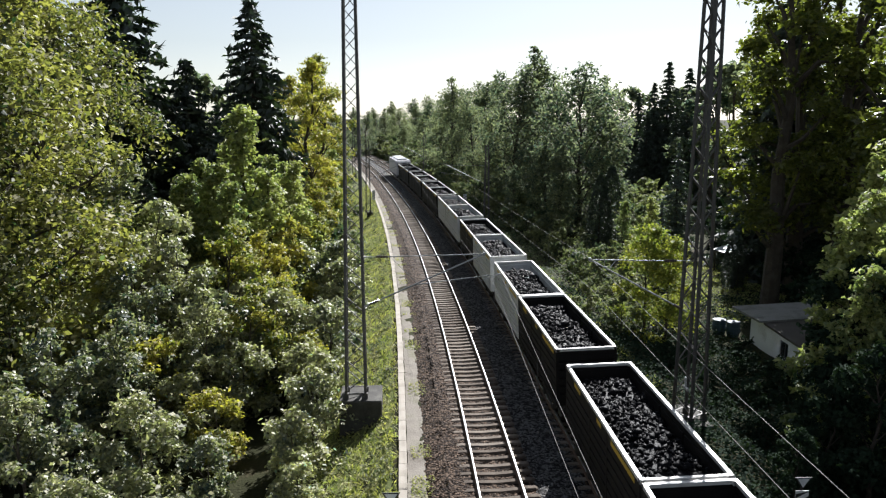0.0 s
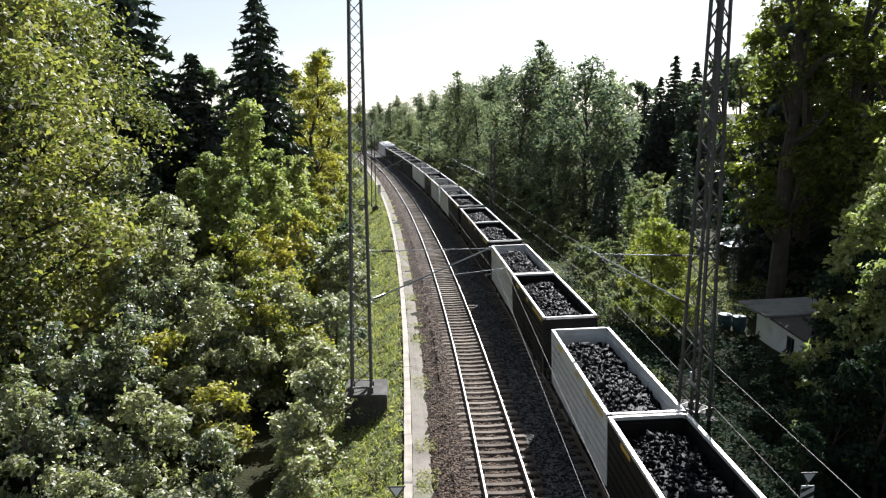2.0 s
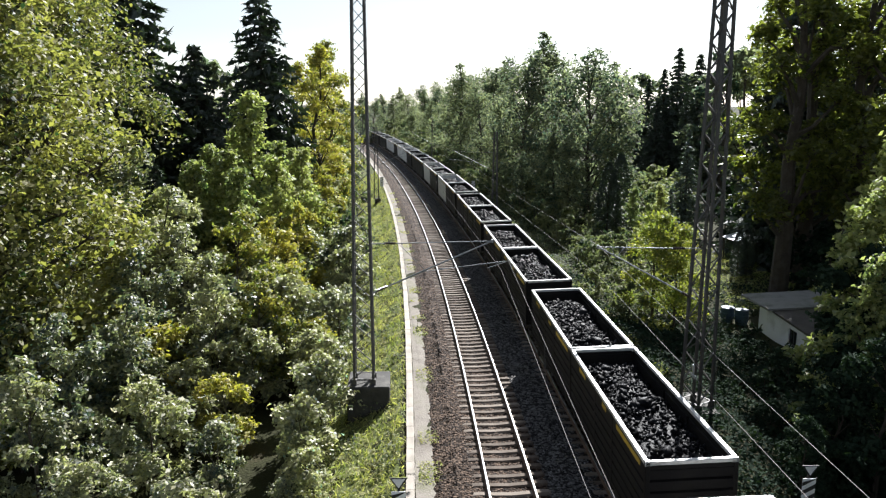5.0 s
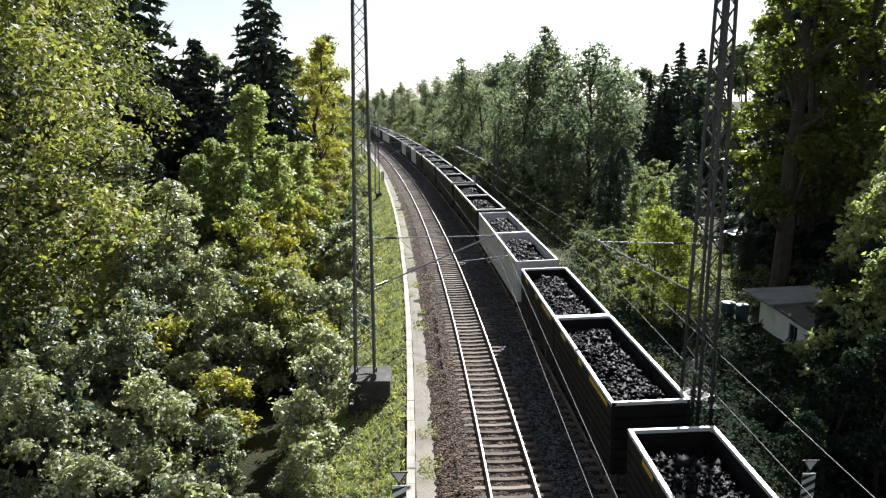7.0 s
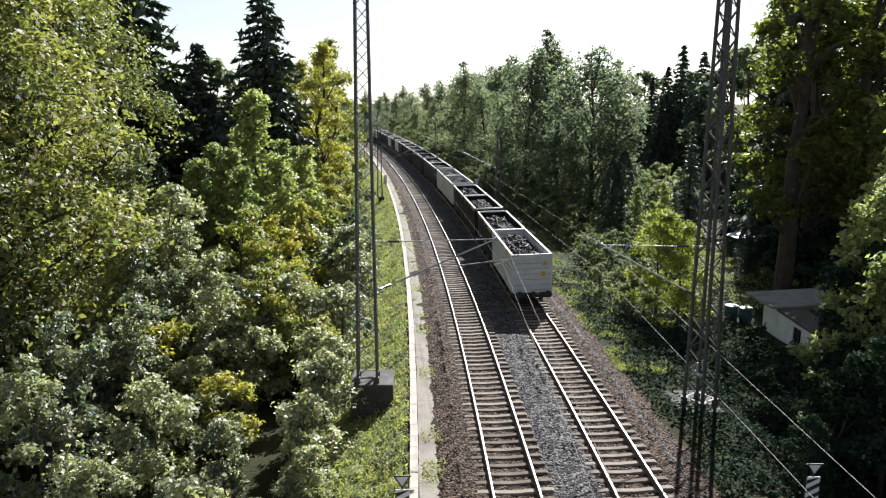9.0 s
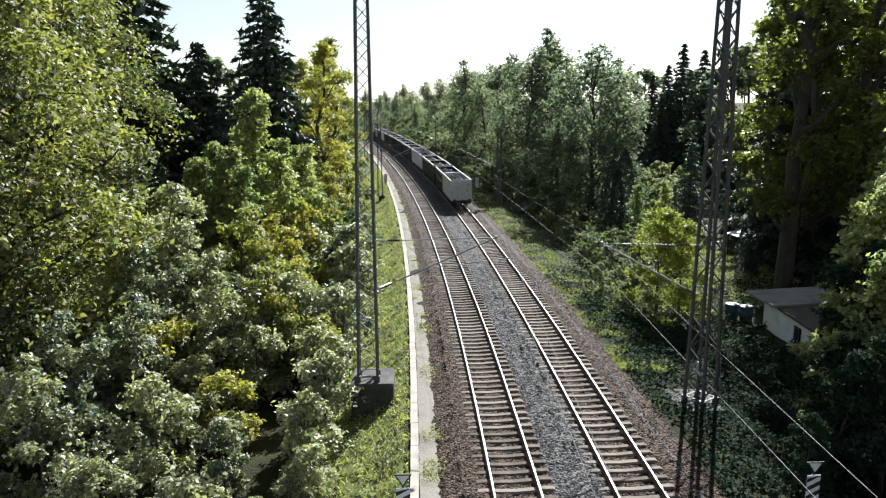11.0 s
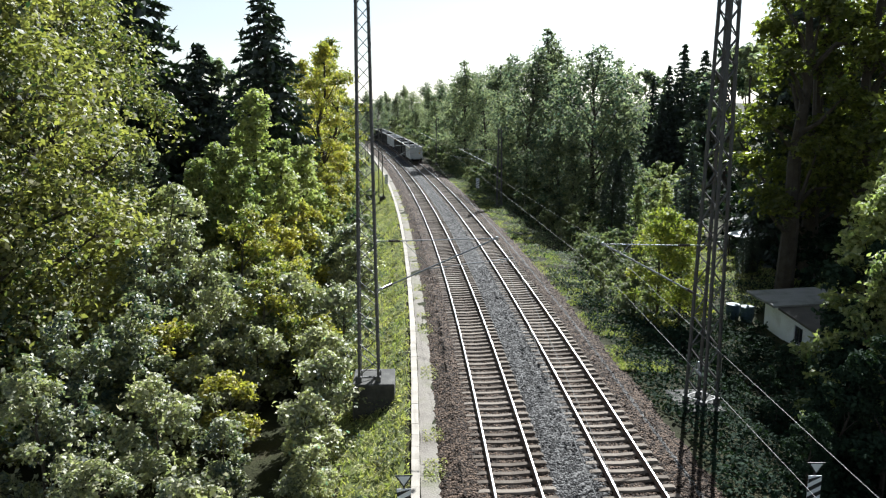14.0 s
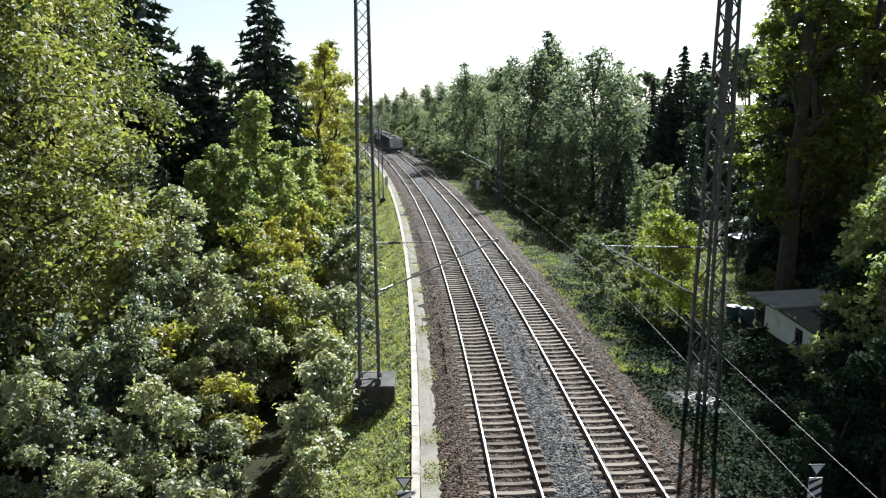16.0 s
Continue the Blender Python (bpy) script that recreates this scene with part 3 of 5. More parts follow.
def make_sign(s, off, triangle, h, w, base):
    sign = tagged(new("warning_board"), "black and white striped marker board " + ("under a white triangle" if triangle else "on a post"), "railway sign", "marker boards along the railway")
    x, y, hd = along(s, off)
    g = ground_at(x, y)
    sign.matrix_world = place(s, off, g)
    part("post", Shape().tube([(0, 0.05, -0.3), (0, 0.05, base - g + h + (.12 if triangle else -.05))], 0.035, 8).mesh("post", M_MAST), sign)
    part("board", striped_board(w, h, base - g, 0.48 if triangle else 0.26), sign)
    if triangle:
        z = base - g + h + 0.04
        tri = Shape()
        for k, (hw, hh, yy, zo) in enumerate(((0.27, 0.40, 0.0, 0.0), (0.19, 0.29, -0.012, 0.07))):
            vs = [(-hw, yy - .012, z + zo + hh), (hw, yy - .012, z + zo + hh), (0, yy - .012, z + zo)]
            vs += [(a, yy + .008, c) for a, _, c in vs]
            tri.add(vs, [(0, 1, 2), (5, 4, 3), (0, 3, 4, 1), (1, 4, 5, 2), (2, 5, 3, 0)], 1 - k)
        part("triangle", tri.mesh("triangle", [M_WHITE, M_BLACK]), sign, "white triangle with a black edge, point down")


# ---- the coal train ----
LONG, WIDE, FLOOR, TOP = 9.0, 2.46, 0.95, 3.3
PITCH = 19.85
REAR = ([0, 3.2, 6.5, 8.5, 12.5, 16], [-150.5, -80.9, -9.4, 33.2, 116.4, 189.4])


def corrugated(length, z0, z1, ribs, depth, thick):
    """A sheet with pressed horizontal ribs, in the plane x = 0, outside at +x, along y."""
    n = ribs * 4
    out = []
    for i in range(ribs):
        za, zb = z0 + (z1 - z0) * i / ribs, z0 + (z1 - z0) * (i + 1) / ribs
        d = zb - za
        out += [(0, za), (0, za + d * .13), (depth, za + d * .21), (depth, za + d * .94)]
    out.append((0, z1))
    prof = out + [(-thick, z1), (-thick, z0)]
    k = len(prof)
    vs = [(x, -length / 2, z) for x, z in prof] + [(x, length / 2, z) for x, z in prof]
    fs = [(i, (i + 1) % k, k + (i + 1) % k, k + i) for i in range(k)]
    fs += [tuple(range(k))[::-1], tuple(range(k, 2 * k))]
    return vs, fs


def container_meshes(paint, name):
    body = Shape()
    w, l = WIDE / 2, LONG / 2
    for sx in (1, -1):
        for y0, y1 in ((-l + .1, -1.35), (-1.2, 0.75), (0.9, l - .1)):
            vs, fs = corrugated(y1 - y0, FLOOR + .12, TOP - .3, 6, 0.10, 0.05)
            body.add([(sx * (w - .105 + x), y + (y0 + y1) / 2, z) for x, y, z in vs], fs)
        for y in (-1.275, 0.825):
            body.box(sx * (w - .045), y, (FLOOR + TOP) / 2, .1, .15, TOP - FLOOR - .1, bevel=.01)
        body.box(sx * (w - .05), 0, TOP - .23, .09, LONG - .2, .2, bevel=.01)
        body.box(sx * (w - .05), 0, FLOOR + .06, .1, LONG - .1, .14, bevel=.015)
    for sy in (1, -1):
        vs, fs = corrugated(WIDE - .2, FLOOR + .14, TOP - .22, 6, 0.09, 0.05)
        body.add([(y, sy * (l - .095 + x), z) for x, y, z in vs], fs)
        body.box(0, sy * (l - .05), FLOOR + .07, WIDE - .1, .1, .16, bevel=.015)
        body.box(0, sy * (l - .05), TOP - .17, WIDE - .1, .09, .12, bevel=.01)
        for sx in (1, -1):
            body.box(sx * (w - .07), sy * (l - .07), (FLOOR + TOP) / 2, .14, .14, TOP - FLOOR, bevel=.02)
    body.box(0, 0, FLOOR + .04, WIDE - .1, LONG - .1, .07)
    rim = Shape()
    for sx in (1, -1):
        rim.box(sx * (w - .06), 0, TOP - .05, .13, LONG - .34, .11, bevel=.012)
    for sy in (1, -1):
        rim.box(0, sy * (l - .065), TOP - .05, WIDE - .34, .13, .11, bevel=.012)
    cast = Shape()
    for dx in (-.045, .045):
        cast.box(dx, 0, 0, .07, .18, .13, bevel=.012)
    cast.box(0, .06, 0, .18, .06, .13, bevel=.012).box(0, -.06, 0, .18, .06, .13, bevel=.012).box(0, 0, -.03, .12, .12, .05)
    return body.mesh(name, paint), rim.mesh("rim", M_RIM), cast.mesh("corner_casting", M_RIM)


def coal_mesh(seed):
    """A heap with a rough top and single lumps on it."""
    r = np.random.default_rng(seed)
    nx, ny = 15, 48
    X, Y = np.meshgrid(np.linspace(-1.1, 1.1, nx), np.linspace(-4.36, 4.36, ny))
    ph = r.uniform(0, 6, 4)

    def height(x, y):
        e = np.clip((4.4 - np.abs(y)) / 1.3, 0, 1)
        h = 2.50 + 0.42 * np.sqrt(e) * np.clip(1 - (x / 1.35) ** 2, 0, 1)
        return h + .05 * np.sin(1.6 * y + ph[0]) + .05 * np.sin(2.7 * x + 1.1 * y + ph[1]) + .03 * np.sin(4 * y - 3 * x + ph[2])
    Z = height(X, Y) - .03 + r.normal(0, .035, X.shape)
    a = np.arange(ny - 1)[:, None] * nx + np.arange(nx - 1)[None, :]
    F1 = np.stack([a, a + 1, a + nx + 1, a, a + nx + 1, a + nx], -1).reshape(-1, 3)
    V1 = np.stack([X, Y, Z], -1).reshape(-1, 3)
    n = 1150
    x, y = r.uniform(-1.08, 1.08, n), r.uniform(-4.3, 4.3, n)
    octa = np.array([(1, 0, 0), (0, 1, 0), (-1, 0, 0), (0, -1, 0), (0, 0, .8), (0, 0, -.8)], float)
    V = octa[None] * (0.071 * np.exp(r.normal(0, .4, (n, 1, 1))) * r.uniform(.6, 1.4, (n, 1, 3))) + r.normal(0, .02, (n, 6, 3))
    q = r.normal(0, 1, (n, 3, 3))
    q, _ = np.linalg.qr(q)
    V = np.einsum("nij,nkj->nki", q, V) + np.stack([x, y, height(x, y) + .03], -1)[:, None]
    f = np.array([(0, 1, 4), (1, 2, 4), (2, 3, 4), (3, 0, 4), (1, 0, 5), (2, 1, 5), (3, 2, 5), (0, 3, 5)])
    F2 = (np.arange(n)[:, None, None] * 6 + f[None]).reshape(-1, 3) + len(V1)
    return mesh_of("coal_load", np.concatenate([V1, V.reshape(-1, 3)]), np.concatenate([F1, F2]), M_COAL)


def wheel_mesh():
    return Shape().tube([(-.07, 0, 0), (-.05, 0, 0), (.03, 0, 0), (.035, 0, 0), (.065, 0, 0)], [.44, .46, .46, .49, .49], 20).mesh("wheel", M_WHEEL)


def bogie_mesh():
    sh = Shape()
    for sx in (1, -1):
        sh.box(sx * 1.02, 0, .55, .12, 2.5, .2, bevel=.03)
        for y in (-.9, .9):
            sh.box(sx * 1.05, y, .46, .2, .34, .3, bevel=.04)
            sh.tube([(sx * 1.0, y - .3, .5), (sx * 1.0, y - .3, .72)], .09, 8)
    sh.box(0, 0, .6, 2.0, .5, .25, bevel=.04)
    for y in (-.9, .9):
        sh.tube([(-.8, y, .46), (.8, y, .46)], .08, 8)
    return sh.mesh("bogie", M_CHASSIS)


def underframe_mesh():
    sh = Shape()
    for sx in (1, -1):
        sh.box(sx * .98, 0, .80, .16, 18.6, .26, bevel=.02)
        for sy in (1, -1):
            sh.tube([(sx * .87, sy * 9.25, .95), (sx * .87, sy * 9.55, .95), (sx * .87, sy * 9.56, .95), (sx * .87, sy * 9.62, .95)], [.08, .08, .22, .22], 10)
    for y in (-9.2, -6.9, -3, 0, 3, 6.9, 9.2):
        sh.box(0, y, .80, 2.2, .2, .22, bevel=.02)
    sh.box(0, 0, .78, .5, 18.4, .2)
    for sy in (1, -1):
        sh.box(0, sy * 9.45, .95, .16, .5, .2)
    return sh.mesh("underframe", M_CHASSIS)


BANDS = ((-2.9, 2.3), (-.35, .5), (2.6, .9))


def band_meshes():
    """Yellow bands for the sides, one mesh a length."""
    return [Shape().box(0, 0, 0, .014, ln, .15, bevel=.002).mesh("yellow_band", M_YELLOW) for _, ln in BANDS]


def plate_meshes():
    """A warning triangle and a square plate for the ends."""
    tri = Shape().add([(-.15, -.01, 0), (.15, -.01, 0), (0, -.01, .28), (-.15, .01, 0), (.15, .01, 0), (0, .01, .28)],
                      [(0, 1, 2), (5, 4, 3), (0, 3, 4, 1), (1, 4, 5, 2), (2, 5, 3, 0)])
    return tri.mesh("hazard_triangle", M_YELLOW), Shape().box(0, 0, 0, .24, .02, .3, bevel=.003).mesh("hazard_plate", M_YELLOW)


def make_train():
    light, dark = container_meshes(M_LIGHT_PAINT, "shell"), container_meshes(M_DARK_PAINT, "shell")
    coal = [coal_mesh(20 + i) for i in range(3)]
    wheel, bogie, frame_me, bands, plates = wheel_mesh(), bogie_mesh(), underframe_mesh(), band_meshes(), plate_meshes()
    pale = {0, 4, 5, 13, 15, 19, 20, 22, 23}
    wagons = []
    for i in range(15):
        kinds = ["light grey" if 2 * i + j in pale else "dark brown" for j in (0, 1)]
        words = kinds[0] + " open containers" if kinds[0] == kinds[1] else "light grey and dark brown containers"
        wagon = tagged(new("coal_wagon"), "flat wagon with " + words + " full of coal", "railway wagon", "wagons of the coal train")
        part("underframe", frame_me, wagon)
        for y in (-6.9, 6.9):
            b = part("bogie", bogie, wagon, m=pose(0, y, 0))
            for sx in (-.75, .75):
                for wy in (-.9, .9):
                    part("wheel", wheel, b, m=pose(sx, wy, .46, 0, 0, 0 if sx > 0 else 180))
        for j in (0, 1):
            shell, rim, cast = light if 2 * i + j in pale else dark
            c = part("container", shell, wagon, kinds[j] + " corrugated steel open-top container", m=pose(0, (-4.56, 4.56)[j], 0))
            part("rim", rim, c, "pale steel rim")
            for sx in (1, -1):
                for sy in (1, -1):
                    part("corner_casting", cast, c, m=pose(sx * (WIDE / 2 - .09), sy * (LONG / 2 - .09), TOP - .06))
            part("coal_load", coal[(2 * i + j) % 3], c, "heap of black lump coal", m=pose(0, 0, 0, 0, 0, 180 * ((i + j) % 2)))
            for (y, _), me in zip(BANDS, bands):
                for sx in (1, -1):
                    part("yellow_band", me, c, "yellow painted band", m=pose(sx * (WIDE / 2 - .002), y, TOP - .24))
            if 2 * i + j in pale:
                part("hazard_triangle", plates[0], c, "yellow warning triangle", m=pose(.77, -LONG / 2 - .004, 2.62))
                part("hazard_plate", plates[1], c, "yellow warning plate", m=pose(.68, -LONG / 2 - .004, 2.08))
        wagons.append(wagon)
    return wagons


def make_loco():
    loco = tagged(new("locomotive"), "pale grey electric locomotive pulling the coal wagons", "locomotive")
    sh = Shape()
    prof = [(-8.2, 1.0), (-8.2, 2.2), (-7.7, 3.5), (-7.2, 3.8), (7.2, 3.8), (7.7, 3.5), (8.2, 2.2), (8.2, 1.0)]
    k = len(prof)
    vs = [(-1.45, y, z) for y, z in prof] + [(1.45, y, z) for y, z in prof]
    fs = [(i, (i + 1) % k, k + (i + 1) % k, k + i) for i in range(k)] + [tuple(range(k))[::-1], tuple(range(k, 2 * k))]
    sh.add(vs, fs)
    part("body", sh.mesh("body", M_LOCO), loco)
    part("skirt", Shape().box(0, 0, .85, 2.8, 15.6, .5, bevel=.05).mesh("skirt", M_LOCO_DARK), loco, "dark lower skirt")
    for sy in (1, -1):
        part("windscreen", Shape().add([(x, sy * (8.2 - .5 * (z - 2.2) / 1.3 + .012), z) for x, z in ((-1.2, 2.4), (1.2, 2.4), (1.2, 3.3), (-1.2, 3.3))]
             + [(x, sy * (8.2 - .5 * (z - 2.2) / 1.3 - .03), z) for x, z in ((-1.2, 2.4), (1.2, 2.4), (1.2, 3.3), (-1.2, 3.3))],
             [(0, 1, 2, 3), (7, 6, 5, 4), (0, 4, 5, 1), (1, 5, 6, 2), (2, 6, 7, 3), (3, 7, 4, 0)]).mesh("windscreen", M_GLASS), loco, "dark glass")
    roof = Shape()
    for y in (-4.5, -1.5, 1.5, 4.5):
        roof.box(0, y, 3.95, 1.9, 2.2, .3, bevel=.08)
    part("roof_boxes", roof.mesh("roof_boxes", M_WHITE), loco, "white roof equipment")
    pan = Shape()
    for sx in (-.5, .5):
        pan.tube([(sx, 5.8, 4.0), (sx * .6, 4.6, 4.6), (sx * .8, 5.9, 5.18)], .03, 5)
    pan.box(0, 5.9, 5.2, 1.6, .3, .05)
    part("pantograph", pan.mesh("pantograph", M_CHASSIS), loco, "raised dark pantograph")
    b, wh = bogie_mesh(), wheel_mesh()
    for y in (-5, 5):
        bg = part("bogie", b, loco, m=pose(0, y, 0))
        for sx in (-.75, .75):
            for wy in (-.9, .9):
                part("wheel", wh, bg, m=pose(sx, wy, .46, 0, 0, 0 if sx > 0 else 180))
    return loco


# ---- plants ----


def leaves_mesh(name, P, size, r, mat, aspect=0.58, lift=1.1, axis_dir=None, fold=0.18, out=None):
    """One folded leaf at each point of P; lift: how much the blades turn to the sky; out: the way its clump faces."""
    n = len(P)
    nrm = r.normal(0, 1, (n, 3))
    if out is None:
        nrm[:, 2] = np.abs(nrm[:, 2]) + lift
    else:
        nrm = nrm * .95 + out
        nrm[:, 2] += lift * .8
    nrm /= np.linalg.norm(nrm, axis=1, keepdims=True)
    d = r.normal(0, 1, (n, 3)) if axis_dir is None else axis_dir + r.normal(0, .35, (n, 3))
    d -= nrm * (d * nrm).sum(1, keepdims=True)
    d /= np.linalg.norm(d, axis=1, keepdims=True) + 1e-9
    e = np.cross(nrm, d)
    L = (size * r.uniform(.6, 1.35, n))[:, None]
    W = L * aspect / 2
    V = np.stack([P - d * L * .5, P + e * W + nrm * L * fold * .5 - d * L * .05, P + d * L * .5 - nrm * L * .1, P - e * W + nrm * L * fold * .5 - d * L * .05], 1)
    F = np.arange(4 * n).reshape(n, 4)
    return mesh_of(name, V.reshape(-1, 3), F, mat)


def sprays(r, centre, radius, n_sprays, per, length, droop=0.25):
    """Leaf points on short twigs that reach out of a clump."""
    d = r.normal(0, 1, (n_sprays, 3))
    d /= np.linalg.norm(d, axis=1, keepdims=True)
    d[:, 2] = d[:, 2] * .8 + .1
    start = centre + d * radius * r.uniform(.35, .95, (n_sprays, 1))
    way = d + r.normal(0, .5, (n_sprays, 3)) - (0, 0, droop)
    t = r.uniform(0, 1, (n_sprays, per))
    P = start[:, None] + way[:, None] * (t * length)[..., None] + r.normal(0, .07 * length + .03, (n_sprays, per, 3))
    return P.reshape(-1, 3)


def pads(r, centre, radius, n, flat):
    """Leaf points on the upper shell of a flattened clump, and the way that each faces."""
    d = r.normal(0, 1, (n, 3))
    d /= np.linalg.norm(d, axis=1, keepdims=True)
    low = d[:, 2] < -.25
    d[low, 2] *= -1
    u = 1 - .5 * r.random((n, 1)) ** 2.2
    P = centre + d * (radius, radius, radius * flat) * u + r.normal(0, .07 * radius + .02, (n, 3))
    return P, d * (1, 1, 1 / flat)


def broadleaf(seed, height, radius, low, clumps, n_leaves, size, mat, bark=None, slender=1.0, trunk_r=None, lean=0.0, cone=False, loose=0.40, lobe=0.36, flat=0.85):
    """A tree or tall shrub: trunk and limbs in one mesh, the crown of lobes, clumps and leaves in another."""
    r = np.random.default_rng(seed)
    trunk_r = trunk_r or height * 0.017
    wood = Shape()
    tp = [(0, 0, -.4)]
    for i in range(1, 6):
        z = height * .9 * i / 5
        tp.append((r.normal(0, .02 * height * i / 5) + lean * z, r.normal(0, .02 * height * i / 5), z))
    wood.tube(tp, [trunk_r * (1.25 - .22 * i) for i in range(6)], 8)
    tpa = np.array(tp)
    C, R = [], []
    lobes = max(7, clumps // 5)
    turn = r.uniform(0, 6.283)
    for i in range(lobes):
        u = (i + r.random()) / lobes
        if cone:
            env = radius * (1.02 - u) ** .85 + .04 * radius
        else:
            env = radius * (math.sin(math.pi * min(1, .12 + .86 * u) ** slender) ** .6) * (1.0 if u < .9 else .6)
        lr = min(radius * r.uniform(.8, 1.2) * lobe, env * .75 + .08 * radius)
        rr = max(0, env - lr * .8) * math.sqrt(r.uniform(.45, 1.0))
        a = turn + i * 2.4 + r.normal(0, .35)
        z = height * (low + (.97 - low) * u) - lr * .3
        x = np.interp(z, tpa[:, 2], tpa[:, 0]) + rr * math.cos(a)
        y = np.interp(z, tpa[:, 2], tpa[:, 1]) + rr * math.sin(a)
        b0 = max(height * .06, z - rr * r.uniform(.5, .9) - .1 * height * r.random())
        b = np.array([np.interp(b0, tpa[:, 2], tpa[:, 0]), np.interp(b0, tpa[:, 2], tpa[:, 1]), b0])
        c = np.array([x, y, z])
        m = (b + c) / 2 + (0, 0, .06 * height * r.uniform(-.3, .6))
        wood.tube([b, m, c], [trunk_r * .42, trunk_r * .26, trunk_r * .12], 5, caps=False)
        for j in range(max(3, round(clumps / lobes))):
            d = r.normal(0, 1, 3)
            d /= np.linalg.norm(d)
            d[2] = abs(d[2]) * .9 - .2
            q = c + d * lr * r.uniform(.45, .9)
            C.append(q)
            R.append(lr * r.uniform(.42, .72))
            if height > 5:
                wood.tube([c, (c + q) / 2 + (0, 0, .05 * lr), q], [trunk_r * .12, trunk_r * .08, trunk_r * .04], 4, caps=False)
    w = np.array(R) ** 2
    w /= w.sum()
    pts, outs = [], []
    for c, rad, wi in zip(C, R, w):
        n = max(12, int(n_leaves * wi))
        k = int(n * loose / 6) + 1
        p, o = pads(r, c, rad, n - k * 6 if n > k * 6 else 6, flat)
        q = sprays(r, c, rad, k, 6, rad * .75)
        pts += [p, q]
        outs += [o, r.normal(0, 1, (len(q), 3)) + (0, 0, .8)]
    return wood.mesh("trunk", bark or M_BARK), leaves_mesh("crown", np.concatenate(pts), size, r, mat, out=np.concatenate(outs))


def conifer(seed, height, radius, low, tiers, n_leaves, size, mat, shape=0.85):
    """Tapering tiers of drooping boughs with needle sprays."""
    r = np.random.default_rng(seed)
    wood = Shape().tube([(0, 0, -.4), (0, 0, height * .5), (0, 0, height)], [height * .016, height * .009, .02], 7)
    pts, ways = [], []
    total = 0
    plan = []
    for i in range(tiers):
        u = (i + .5) / tiers
        z = height * (low + (1 - low) * u)
        rad = radius * (1 - u) ** shape + .12
        k = int(5 + 5 * (1 - u))
        for j in range(k):
            plan.append((z + r.normal(0, .12), rad * r.uniform(.7, 1.15), 6.283 * (j + r.random()) / k))
            total += plan[-1][1]
    for z, rad, a in plan:
        n = max(8, int(n_leaves * rad / total))
        d = np.array([math.cos(a), math.sin(a), 0])
        side = np.array([-d[1], d[0], 0])
        t = r.uniform(.08, 1, n) ** .8
        drop = -.42 * rad * t ** 1.5 + .16 * rad * t ** 4
        s = r.uniform(-1, 1, n) * (1.05 - t) * rad * .38
        P = d * (t * rad)[:, None] + side * s[:, None]
        P[:, 2] += z + drop - np.abs(s) * .25 + r.normal(0, .05, n)
        pts.append(P)
        ways.append(d + side * np.sign(s)[:, None] * .8 + np.array([0, 0, -.35]))
        wood.tube([(0, 0, z), d * rad * .55 + (0, 0, z - .15 * rad), d * rad * .9 + (0, 0, z - .28 * rad)], [.05, .03, .01], 4, caps=False)
    P, Wd = np.concatenate(pts), np.concatenate(ways)
    return wood.mesh("trunk", M_BARK), leaves_mesh("crown", P, size, r, mat, aspect=0.36, lift=.25, axis_dir=Wd, fold=.08)


def thuja(seed, height, radius, n, mat):
    """A dense upright column of scale-leaf fans."""
    r = np.random.default_rng(seed)
    u = r.random(n)
    a = r.uniform(0, 6.283, n)
    rad = radius * (np.sin(np.pi * np.clip(u * .93 + .06, 0, 1) ** .7) ** .6) * r.uniform(.72, 1.06, n)
    P = np.stack([rad * np.cos(a), rad * np.sin(a), u * height], -1)
    W = np.stack([np.cos(a) * .3, np.sin(a) * .3, np.ones(n)], -1)
    wood = Shape().tube([(0, 0, -.3), (0, 0, height * .8)], [.12, .03], 6)
    return wood.mesh("trunk", M_BARK), leaves_mesh("crown", P, .26, r, mat, aspect=.4, lift=0, axis_dir=W)


def plant(name, meshes, label, category, group, x, y, turn, size=1.0, z=None, tall=1.0):
    """One plant of a kind, standing on the ground at x, y."""
    ob = tagged(new(name), label, category, group)
    part("trunk", meshes[0], ob)
    part("crown", meshes[1], ob)
    g = ground_at(x, y) if z is None else z
    ob.matrix_world = Matrix.Translation((x, y, g - 0.05)) @ Matrix.Rotation(radians(turn), 4, "Z") @ Matrix.Diagonal((size, size, size * tall, 1))
    return ob



# ---- small buildings ----


